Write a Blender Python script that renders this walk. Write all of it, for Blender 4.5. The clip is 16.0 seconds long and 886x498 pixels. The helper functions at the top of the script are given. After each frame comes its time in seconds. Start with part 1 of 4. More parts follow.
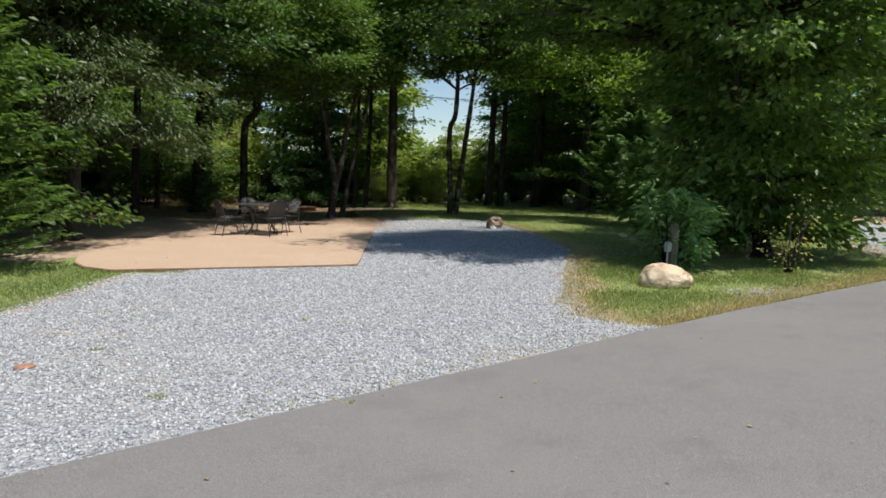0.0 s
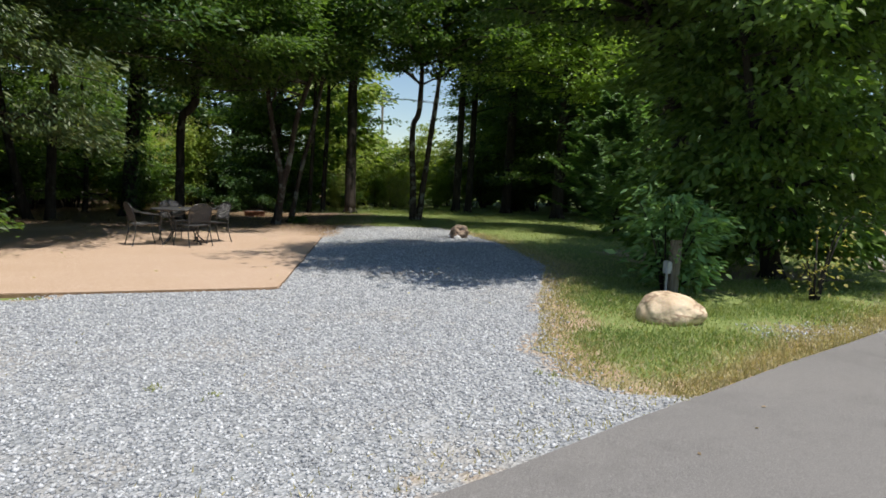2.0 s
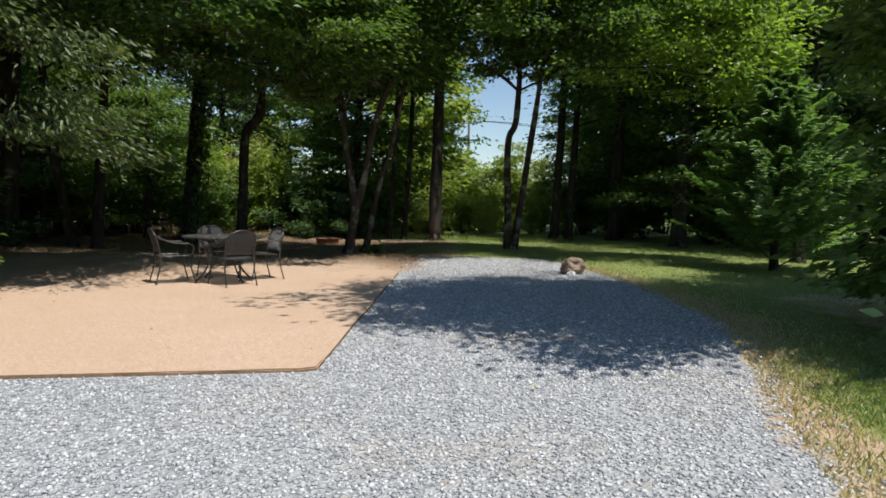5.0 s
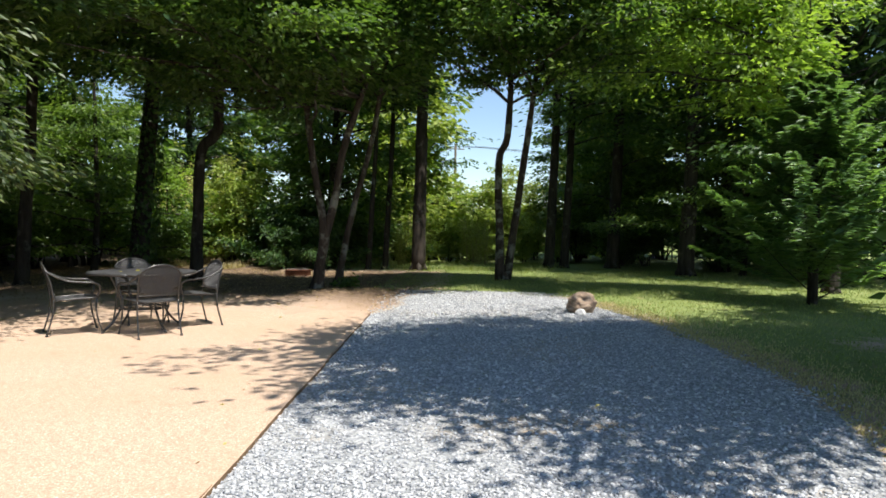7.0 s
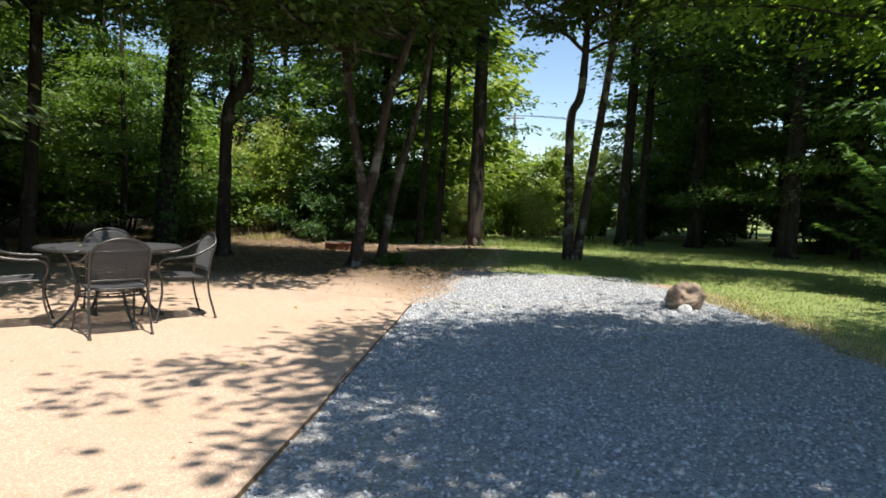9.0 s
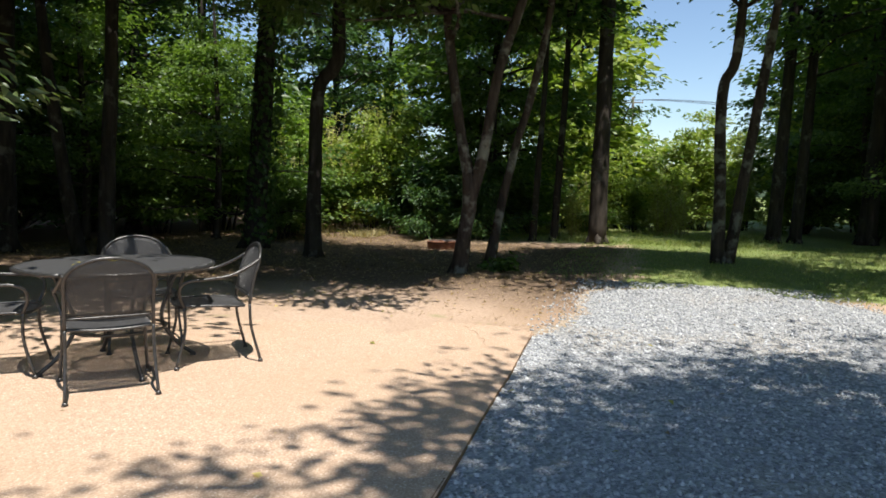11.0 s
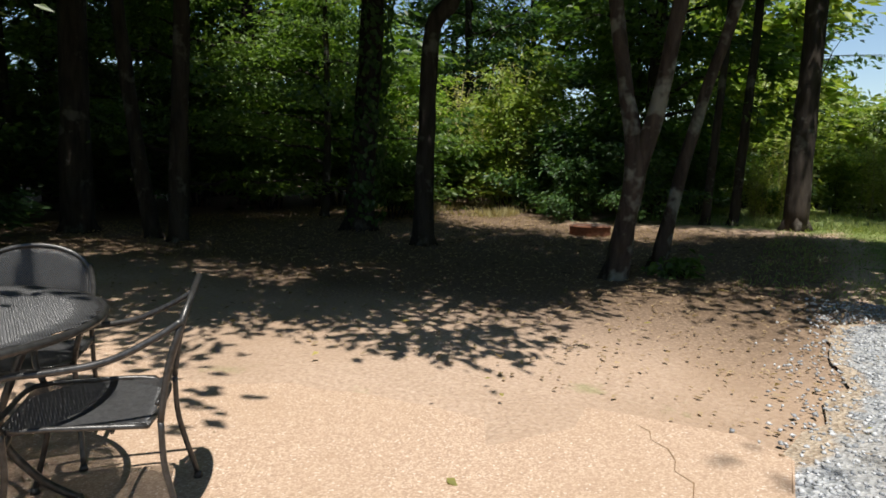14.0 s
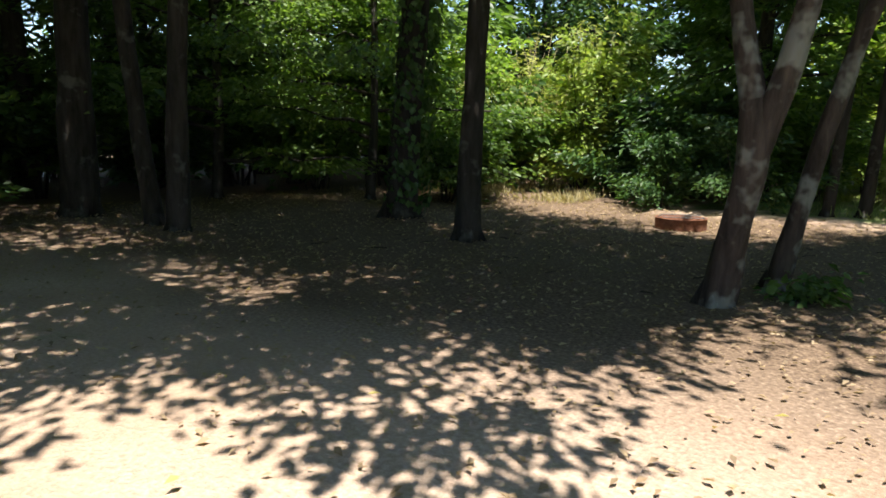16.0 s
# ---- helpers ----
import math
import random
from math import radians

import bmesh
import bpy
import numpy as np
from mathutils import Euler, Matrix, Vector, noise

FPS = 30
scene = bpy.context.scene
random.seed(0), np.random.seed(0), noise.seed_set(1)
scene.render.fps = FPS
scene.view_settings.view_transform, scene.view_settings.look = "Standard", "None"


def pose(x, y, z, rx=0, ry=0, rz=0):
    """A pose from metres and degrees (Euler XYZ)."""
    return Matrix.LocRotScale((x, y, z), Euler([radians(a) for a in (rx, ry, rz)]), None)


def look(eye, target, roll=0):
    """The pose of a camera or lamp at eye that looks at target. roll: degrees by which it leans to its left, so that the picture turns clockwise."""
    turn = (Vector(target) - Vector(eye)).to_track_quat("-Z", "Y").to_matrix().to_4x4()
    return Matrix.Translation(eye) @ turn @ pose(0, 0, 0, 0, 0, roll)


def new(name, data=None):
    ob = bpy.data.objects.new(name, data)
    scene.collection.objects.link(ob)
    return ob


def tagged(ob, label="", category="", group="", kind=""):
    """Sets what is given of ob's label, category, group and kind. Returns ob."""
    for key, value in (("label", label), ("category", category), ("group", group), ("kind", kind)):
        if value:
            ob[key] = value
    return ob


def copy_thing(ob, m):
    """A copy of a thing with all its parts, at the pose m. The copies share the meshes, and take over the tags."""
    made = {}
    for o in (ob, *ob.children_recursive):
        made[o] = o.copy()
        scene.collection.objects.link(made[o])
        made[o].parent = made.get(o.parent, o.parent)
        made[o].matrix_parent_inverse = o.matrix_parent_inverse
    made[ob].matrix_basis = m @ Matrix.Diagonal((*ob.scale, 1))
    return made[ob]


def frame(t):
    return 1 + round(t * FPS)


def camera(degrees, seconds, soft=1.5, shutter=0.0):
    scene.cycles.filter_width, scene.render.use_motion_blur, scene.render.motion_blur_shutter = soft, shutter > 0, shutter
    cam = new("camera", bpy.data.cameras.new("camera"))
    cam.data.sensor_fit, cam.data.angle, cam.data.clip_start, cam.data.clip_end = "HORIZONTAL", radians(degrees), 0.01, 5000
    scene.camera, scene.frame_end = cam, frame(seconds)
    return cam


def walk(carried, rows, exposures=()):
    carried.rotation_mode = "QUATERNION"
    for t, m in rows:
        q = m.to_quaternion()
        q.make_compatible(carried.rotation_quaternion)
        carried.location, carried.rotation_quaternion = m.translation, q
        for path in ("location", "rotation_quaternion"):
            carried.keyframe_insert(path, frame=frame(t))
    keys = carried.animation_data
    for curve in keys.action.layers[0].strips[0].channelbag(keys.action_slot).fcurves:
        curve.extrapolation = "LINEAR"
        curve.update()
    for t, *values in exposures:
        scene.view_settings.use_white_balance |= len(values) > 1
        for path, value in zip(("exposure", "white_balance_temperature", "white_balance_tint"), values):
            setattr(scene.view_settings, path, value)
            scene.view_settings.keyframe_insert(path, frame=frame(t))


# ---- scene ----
# ======== camera and walk ========
cam = camera(66.6, 16.0, 1.7)
METRES, EYE, DROP = 17.66, 1.305, 0.22   # DROP: the site lies this far below the road's crown
PLAN = 0.87                              # metres per unit of the site plan
ROWS = [
    (0.0, 0.0, 0.0, 0.0, 0.09, -6.33, -0.78),
    (0.5, 0.0061, 0.0334, 0.0001, -0.7, -6.02, -0.77),
    (1.0, 0.0109, 0.0641, 0.0004, 0.18, -4.97, -0.94),
    (1.5, 0.0178, 0.0971, -0.0013, -2.95, -4.31, -0.25),
    (2.0, 0.0193, 0.1299, -0.0029, -2.3, -5.91, -1.42),
    (2.5, 0.0169, 0.1609, -0.0036, -0.75, -5.73, -1.04),
    (3.0, 0.0152, 0.1929, -0.0045, 2.61, -5.89, -1.06),
    (3.5, 0.0106, 0.2259, -0.0064, 4.41, -4.96, -0.06),
    (4.0, 0.0106, 0.2609, -0.0084, 4.51, -5.98, -0.33),
    (4.5, 0.0054, 0.2957, -0.0094, 5.05, -5.11, -1.12),
    (7.0, -0.0048, 0.4582, -0.012, 3.77, -1.57, -0.71),
    (7.5, -0.004, 0.4884, -0.0143, 4.86, -2.43, -0.25),
    (8.0, -0.0086, 0.5225, -0.0156, 6.91, -3.74, -0.92),
    (10.5, -0.0367, 0.6801, -0.0134, 12.41, -4.19, -1.13),
    (11.0, -0.0468, 0.7086, -0.0132, 17.84, -4.96, -0.9),
    (11.5, -0.0561, 0.738, -0.013, 24.65, -7.74, -0.93),
    (12.0, -0.0705, 0.7615, -0.0127, 29.09, -8.9, -0.8),
    (12.5, -0.0788, 0.7869, -0.0141, 31.73, -9.77, 0.35),
    (13.0, -0.088, 0.8138, -0.0157, 32.08, -10.3, -0.54),
    (13.5, -0.0961, 0.8397, -0.0146, 27.87, -9.84, -0.75),
    (14.0, -0.1032, 0.8665, -0.0132, 29.72, -7.6, -0.79),
    (14.5, -0.1131, 0.8942, -0.0141, 32.28, -8.64, -0.97),
    (15.0, -0.1189, 0.9215, -0.0138, 32.97, -9.83, -0.32),
    (15.5, -0.1274, 0.9484, -0.0157, 35.16, -10.94, -0.88),
    (16.0, -0.1393, 0.9748, -0.0136, 36.72, -9.72, -0.95),
]
EXPOSURES = [(0.0, 0.1), (1.0, 0.1), (4.5, 0.1), (7.0, 0.7), (8.0, 0.72), (11.0, 0.58), (12.0, 0.2), (12.5, 0.03), (13.0, 0.12), (14.0, 0.28), (14.5, 0.48), (15.5, 0.85), (16.0, 1.32)]
walk(cam, [(t, pose(METRES * x, METRES * y, METRES * z + EYE + DROP, 90 + pitch, roll, yaw)) for t, x, y, z, yaw, pitch, roll in ROWS], EXPOSURES)

# ======== daylight ========
SUN_FROM = Vector((0.28, -0.27, 1.0)).normalized()   # towards the sun
sun_elev = math.asin(SUN_FROM.z)
sun_azim = math.atan2(SUN_FROM.x, SUN_FROM.y)
world = bpy.data.worlds.new("sky")
scene.world = world
world.use_nodes = True
wn = world.node_tree.nodes
sky = wn.new("ShaderNodeTexSky")
sky.sky_type = "NISHITA"
sky.sun_disc = False
sky.sun_elevation, sky.sun_rotation = sun_elev, sun_azim
sky.air_density, sky.dust_density, sky.ozone_density = 1.0, 0.1, 2.0
wn["Background"].inputs[1].default_value = 0.11
world.node_tree.links.new(sky.outputs[0], wn["Background"].inputs[0])
sun = new("sun", bpy.data.lights.new("sun", "SUN"))
sun.data.energy, sun.data.angle, sun.data.color = 5.0, radians(0.53), (1.0, 0.955, 0.88)
sun.matrix_world = look(SUN_FROM * 60, (0, 0, 0))

# ======== materials ========


def material(name, build, rough=0.8, metal=0.0, spec=0.3):
    """A node material; build(nodes, link, shader) wires it up."""
    m = bpy.data.materials.new(name)
    m.use_nodes = True
    n, ln = m.node_tree.nodes, m.node_tree.links
    p = n["Principled BSDF"]
    p.inputs["Roughness"].default_value, p.inputs["Metallic"].default_value = rough, metal
    p.inputs["Specular IOR Level"].default_value = spec
    build(n, ln.new, p)
    return m


def tex(n, link, kind, scale, detail=4.0, rough=0.6, stretch=None, space="Object"):
    co = n.new("ShaderNodeTexCoord")
    mp = n.new("ShaderNodeMapping")
    if stretch:
        mp.inputs["Scale"].default_value = stretch
    link(co.outputs[space], mp.inputs["Vector"])
    t = n.new("ShaderNodeTexNoise" if kind == "noise" else "ShaderNodeTexVoronoi")
    t.inputs["Scale"].default_value = scale
    if kind == "noise":
        t.inputs["Detail"].default_value, t.inputs["Roughness"].default_value = detail, rough
    link(mp.outputs[0], t.inputs["Vector"])
    return t


def ramp(n, link, src, stops):
    r = n.new("ShaderNodeValToRGB")
    while len(r.color_ramp.elements) < len(stops):
        r.color_ramp.elements.new(0.5)
    for e, (at_, c) in zip(r.color_ramp.elements, stops):
        e.position, e.color = at_, (*c, 1) if len(c) == 3 else c
    link(src, r.inputs[0])
    return r.outputs[0]


def mixed(n, link, fac, a, b, mode="MIX"):
    m = n.new("ShaderNodeMix")
    m.data_type, m.blend_type = "RGBA", mode
    for socket, v in ((m.inputs[0], fac), (m.inputs[6], a), (m.inputs[7], b)):
        if isinstance(v, (int, float)):
            socket.default_value = v
        elif isinstance(v, tuple):
            socket.default_value = (*v, 1)
        else:
            link(v, socket)
    return m.outputs[2]


def bump(n, link, p, height, strength=0.4, distance=0.02):
    b = n.new("ShaderNodeBump")
    b.inputs["Strength"].default_value, b.inputs["Distance"].default_value = strength, distance
    link(height, b.inputs["Height"])
    link(b.outputs[0], p.inputs["Normal"])


def leaf_material(name, low, mid, high, trans=0.34, rough=0.42):
    """Leaves: colour varied leaf by leaf and over a metre or so, with light passing through."""
    def build(n, link, p):
        geo = n.new("ShaderNodeNewGeometry")
        col = ramp(n, link, geo.outputs["Random Per Island"], [(0.0, low), (0.55, mid), (1.0, high)])
        big = tex(n, link, "noise", 0.7, 2.0)
        col = mixed(n, link, ramp(n, link, big.outputs["Fac"], [(0.35, (0, 0, 0)), (0.7, (1, 1, 1))]), col,
                    mixed(n, link, 0.5, col, high))
        link(col, p.inputs["Base Color"])
        tr = n.new("ShaderNodeBsdfTranslucent")
        link(mixed(n, link, 1.0, col, (1.9, 2.0, 0.75), "MULTIPLY"), tr.inputs["Color"])
        ms = n.new("ShaderNodeMixShader")
        ms.inputs[0].default_value = trans
        link(p.outputs[0], ms.inputs[1])
        link(tr.outputs[0], ms.inputs[2])
        link(ms.outputs[0], n["Material Output"].inputs["Surface"])
    return material(name, build, rough, 0.0, 0.4)


def bark_material(name, dark, light, scale=9.0, lichen=0.0):
    def build(n, link, p):
        furrow = tex(n, link, "noise", scale, 6.0, 0.65, (1, 1, 0.18))
        patch = tex(n, link, "noise", 3.0, 3.0)
        col = ramp(n, link, furrow.outputs["Fac"], [(0.3, dark), (0.68, light)])
        col = mixed(n, link, ramp(n, link, patch.outputs["Fac"], [(0.57 - 0.1 * lichen, (0, 0, 0)), (0.66 - 0.1 * lichen, (1, 1, 1))]), col,
                    mixed(n, link, 0.25 + 0.5 * lichen, col, (0.33, 0.33, 0.28)))
        link(col, p.inputs["Base Color"])
        bump(n, link, p, furrow.outputs["Fac"], 0.8, 0.03)
    return material(name, build, 0.9, 0.0, 0.15)


def ground_build(n, link, p):
    # grass and bare earth by the sheet's own wear attribute, broken up by noise
    wear = n.new("ShaderNodeAttribute")
    wear.attribute_name = "wear"
    fine, mid, big = tex(n, link, "noise", 38, 5), tex(n, link, "noise", 2.2, 5), tex(n, link, "noise", 0.35, 3)
    grass = ramp(n, link, fine.outputs["Fac"], [(0.3, (0.13, 0.17, 0.05)), (0.7, (0.28, 0.33, 0.12))])
    dry = ramp(n, link, fine.outputs["Fac"], [(0.3, (0.2, 0.16, 0.08)), (0.7, (0.42, 0.34, 0.2))])
    grass = mixed(n, link, ramp(n, link, mid.outputs["Fac"], [(0.55, (0, 0, 0)), (0.75, (0.8, 0.8, 0.8))]), grass, dry)
    earth = ramp(n, link, fine.outputs["Fac"], [(0.25, (0.36, 0.255, 0.185)), (0.55, (0.52, 0.385, 0.29)), (0.8, (0.62, 0.495, 0.39))])
    earth = mixed(n, link, ramp(n, link, big.outputs["Fac"], [(0.4, (0, 0, 0)), (0.65, (0.6, 0.6, 0.6))]), earth, (0.34, 0.235, 0.155))
    add = n.new("ShaderNodeMath")
    add.operation = "ADD"
    link(wear.outputs["Fac"], add.inputs[0])
    link(mid.outputs["Fac"], add.inputs[1])
    fac = ramp(n, link, add.outputs[0], [(0.78, (0, 0, 0)), (1.0, (1, 1, 1))])
    # Litter brown, darkened further to carry the woods' shade as well.
    leafy = ramp(n, link, fine.outputs["Fac"], [(0.35, (0.05, 0.033, 0.021)), (0.55, (0.135, 0.09, 0.057)), (0.7, (0.3, 0.215, 0.14))])
    earth = mixed(n, link, ramp(n, link, wear.outputs["Fac"], [(0.64, (0, 0, 0)), (0.95, (0.85, 0.85, 0.85))]), earth, leafy)
    link(mixed(n, link, fac, grass, earth), p.inputs["Base Color"])
    bump(n, link, p, fine.outputs["Fac"], 0.7, 0.03)


def gravel_build(n, link, p):
    cell = tex(n, link, "voronoi", 46)
    big, mid = tex(n, link, "noise", 0.5, 4), tex(n, link, "noise", 3.5, 4)
    col = ramp(n, link, cell.outputs["Color"], [(0.1, (0.2, 0.21, 0.22)), (0.5, (0.35, 0.36, 0.37)), (0.9, (0.52, 0.52, 0.525))])
    dust = mixed(n, link, 0.5, col, (0.45, 0.37, 0.27))
    col = mixed(n, link, ramp(n, link, big.outputs["Fac"], [(0.5, (0, 0, 0)), (0.7, (0.85, 0.85, 0.85))]), col, dust)
    col = mixed(n, link, ramp(n, link, mid.outputs["Fac"], [(0.62, (0, 0, 0)), (0.75, (0.5, 0.5, 0.5))]), col, (0.36, 0.29, 0.2))
    edge_ = n.new("ShaderNodeAttribute")
    edge_.attribute_name = "wear"
    add = n.new("ShaderNodeMath")
    add.operation = "ADD"
    link(edge_.outputs["Fac"], add.inputs[0])
    link(mid.outputs["Fac"], add.inputs[1])
    earth = ramp(n, link, cell.outputs["Color"], [(0.2, (0.3, 0.22, 0.15)), (0.8, (0.52, 0.42, 0.31))])
    col = mixed(n, link, ramp(n, link, add.outputs[0], [(0.8, (0, 0, 0)), (1.1, (0.9, 0.9, 0.9))]), col, earth)
    link(col, p.inputs["Base Color"])
    bump(n, link, p, cell.outputs["Distance"], 0.9, 0.02)


def stone_build(lo, mi, hi):
    def build(n, link, p):
        geo = n.new("ShaderNodeNewGeometry")
        col = ramp(n, link, geo.outputs["Random Per Island"], [(0.0, lo), (0.5, mi), (1.0, hi)])
        f = tex(n, link, "noise", 90, 3)
        link(mixed(n, link, 0.35, col, ramp(n, link, f.outputs["Fac"], [(0.3, lo), (0.7, hi)])), p.inputs["Base Color"])
    return build


def asphalt_build(n, link, p):
    fine, big, streak = tex(n, link, "noise", 160, 3, 0.8), tex(n, link, "noise", 0.45, 5), tex(n, link, "noise", 1.6, 6, 0.7)
    col = ramp(n, link, fine.outputs["Fac"], [(0.33, (0.075, 0.071, 0.068)), (0.52, (0.195, 0.184, 0.175)), (0.68, (0.38, 0.365, 0.35))])
    col = mixed(n, link, ramp(n, link, big.outputs["Fac"], [(0.36, (0, 0, 0)), (0.66, (0.6, 0.6, 0.6))]), col, (0.23, 0.214, 0.2))
    col = mixed(n, link, ramp(n, link, streak.outputs["Fac"], [(0.52, (0, 0, 0)), (0.72, (0.5, 0.5, 0.5))]), col, (0.135, 0.127, 0.12))
    link(col, p.inputs["Base Color"])
    bump(n, link, p, fine.outputs["Fac"], 0.5, 0.006)


def aggregate_build(n, link, p):
    cell = tex(n, link, "voronoi", 130)
    fine, big, stain = tex(n, link, "noise", 130, 3), tex(n, link, "noise", 0.6, 4), tex(n, link, "noise", 4.5, 5)
    col = ramp(n, link, cell.outputs["Color"], [(0.1, (0.36, 0.245, 0.175)), (0.5, (0.475, 0.335, 0.24)), (0.86, (0.6, 0.46, 0.345)), (0.97, (0.85, 0.76, 0.66))])
    col = mixed(n, link, ramp(n, link, big.outputs["Fac"], [(0.4, (0, 0, 0)), (0.66, (0.5, 0.5, 0.5))]), col, (0.44, 0.31, 0.21))
    col = mixed(n, link, ramp(n, link, stain.outputs["Fac"], [(0.6, (0, 0, 0)), (0.78, (0.35, 0.35, 0.35))]), col, (0.3, 0.19, 0.11))
    link(col, p.inputs["Base Color"])
    bump(n, link, p, cell.outputs["Distance"], 0.4, 0.004)


def boulder_build(lo, hi, streak):
    def build(n, link, p):
        a, b, c = tex(n, link, "noise", 5, 6), tex(n, link, "noise", 60, 4), tex(n, link, "noise", 2.4, 4, 0.6, (1, 1, 2.5))
        col = ramp(n, link, a.outputs["Fac"], [(0.32, lo), (0.62, hi)])
        col = mixed(n, link, ramp(n, link, c.outputs["Fac"], [(0.5, (0, 0, 0)), (0.55, (0.85, 0.85, 0.85)), (0.62, (0, 0, 0))]), col, streak)
        link(mixed(n, link, 0.2, col, b.outputs["Color"], "OVERLAY"), p.inputs["Base Color"])
        bump(n, link, p, a.outputs["Fac"], 0.6, 0.05)
    return build


def plain_build(lo, hi, scale=12.0, strength=0.2, stretch=None):
    def build(n, link, p):
        f = tex(n, link, "noise", scale, 5, 0.65, stretch)
        link(ramp(n, link, f.outputs["Fac"], [(0.3, lo), (0.7, hi)]), p.inputs["Base Color"])
        bump(n, link, p, f.outputs["Fac"], strength, 0.01)
    return build


M_GROUND = material("grass_and_earth", ground_build, 0.95, 0, 0.1)
M_GRAVEL = material("gravel_bed", gravel_build, 0.9, 0, 0.25)
M_STONES = material("gravel_stones", stone_build((0.13, 0.137, 0.15), (0.37, 0.38, 0.395), (0.72, 0.72, 0.72)), 0.8, 0, 0.35)
M_ASPHALT = material("asphalt", asphalt_build, 0.85, 0, 0.3)
M_SLAB = material("exposed_aggregate", aggregate_build, 0.85, 0, 0.25)
# Slab sides: edge shadow painted into the brown; the cracks share it.
M_EDGE_SHADE_AND_CRACK = material("edge_shade_and_crack", plain_build((0.16, 0.1, 0.06), (0.3, 0.2, 0.12), 14), 0.9, 0, 0.1)
M_BOULDER = material("tan_boulder", boulder_build((0.5, 0.36, 0.23), (0.74, 0.59, 0.42), (0.25, 0.16, 0.1)), 0.85)
M_ROCK = material("brown_rock", boulder_build((0.26, 0.18, 0.125), (0.48, 0.36, 0.26), (0.15, 0.1, 0.07)), 0.85)
M_PALE = material("pale_stone", boulder_build((0.5, 0.48, 0.45), (0.75, 0.73, 0.7), (0.4, 0.37, 0.33)), 0.85)
M_REDROCK = material("reddish_rock", boulder_build((0.25, 0.12, 0.07), (0.42, 0.22, 0.14), (0.15, 0.08, 0.05)), 0.85)
M_IRON = material("weathered_black_iron", plain_build((0.034, 0.033, 0.032), (0.085, 0.082, 0.08), 40, 0.15), 0.36, 0.5, 0.6)
M_MESH = material("expanded_metal", plain_build((0.055, 0.055, 0.057), (0.11, 0.11, 0.112), 60, 0.1), 0.38, 0.35, 0.6)
M_RUST = material("rusty_steel", plain_build((0.12, 0.045, 0.025), (0.27, 0.125, 0.075), 16, 0.4), 0.85, 0.2)
M_GRATE = material("grey_steel", plain_build((0.1, 0.1, 0.1), (0.22, 0.22, 0.22), 30), 0.6, 0.6)
M_POST = material("weathered_post_wood", plain_build((0.1, 0.085, 0.065), (0.3, 0.26, 0.2), 14, 0.6, (1, 1, 0.1)), 0.9)
M_BOX = material("grey_plastic_box", plain_build((0.4, 0.41, 0.41), (0.5, 0.51, 0.51), 8, 0.05), 0.5)
M_BARK = bark_material("dark_bark", (0.016, 0.014, 0.012), (0.062, 0.053, 0.045))
M_BARK_GREY = bark_material("mottled_grey_bark", (0.022, 0.017, 0.014), (0.088, 0.066, 0.053), 13.0, 0.5)
M_BARK_PINE = bark_material("plated_bark", (0.018, 0.015, 0.013), (0.075, 0.062, 0.052), 6.0)
M_LEAF = leaf_material("leaf_deciduous", (0.028, 0.062, 0.016), (0.06, 0.118, 0.028), (0.125, 0.195, 0.05), 0.43)
M_LEAF_BRIGHT = leaf_material("leaf_bright", (0.09, 0.16, 0.028), (0.16, 0.25, 0.048), (0.25, 0.34, 0.09), 0.48)
M_LEAF_BEECH = leaf_material("leaf_beech", (0.05, 0.1, 0.022), (0.095, 0.165, 0.04), (0.18, 0.26, 0.075), 0.4)
M_LEAF_DARK = leaf_material("leaf_dark", (0.018, 0.045, 0.017), (0.04, 0.09, 0.028), (0.095, 0.165, 0.055))
M_LEAF_WILLOW = leaf_material("leaf_narrow", (0.035, 0.065, 0.028), (0.07, 0.115, 0.046), (0.15, 0.18, 0.07))
# Lighter yellow-green leaves with the look of sunlight put into the colour.
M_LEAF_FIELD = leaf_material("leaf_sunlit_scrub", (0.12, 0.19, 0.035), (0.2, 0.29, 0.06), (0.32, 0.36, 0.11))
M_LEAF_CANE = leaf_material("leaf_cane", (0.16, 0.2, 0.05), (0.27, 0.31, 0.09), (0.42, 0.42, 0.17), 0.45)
M_CANE = material("dry_cane", plain_build((0.22, 0.18, 0.09), (0.42, 0.36, 0.2), 20, 0.2, (1, 1, 0.1)), 0.8)
M_CONIFER = leaf_material("conifer_spray", (0.04, 0.085, 0.025), (0.08, 0.15, 0.045), (0.15, 0.23, 0.08), 0.35)
M_THUJA = leaf_material("arborvitae_spray", (0.055, 0.115, 0.043), (0.105, 0.19, 0.072), (0.19, 0.3, 0.125), 0.4)
M_OAKLING = leaf_material("leaf_oakling", (0.09, 0.18, 0.06), (0.15, 0.27, 0.1), (0.25, 0.38, 0.17))
M_YELLOW = leaf_material("leaf_turning", (0.14, 0.16, 0.04), (0.34, 0.3, 0.1), (0.5, 0.42, 0.18))
M_BLADE = leaf_material("grass_blades", (0.1, 0.17, 0.045), (0.19, 0.265, 0.085), (0.37, 0.38, 0.17), 0.35)
M_BLADE_DRY = leaf_material("dry_blades", (0.24, 0.21, 0.1), (0.42, 0.36, 0.2), (0.56, 0.48, 0.3), 0.3)
M_BLADE_WEED = leaf_material("weed_blades", (0.2, 0.23, 0.08), (0.3, 0.32, 0.12), (0.42, 0.4, 0.2), 0.3)
M_LITTER = leaf_material("fallen_leaves", (0.13, 0.09, 0.055), (0.26, 0.18, 0.11), (0.44, 0.33, 0.21), 0.2, 0.7)
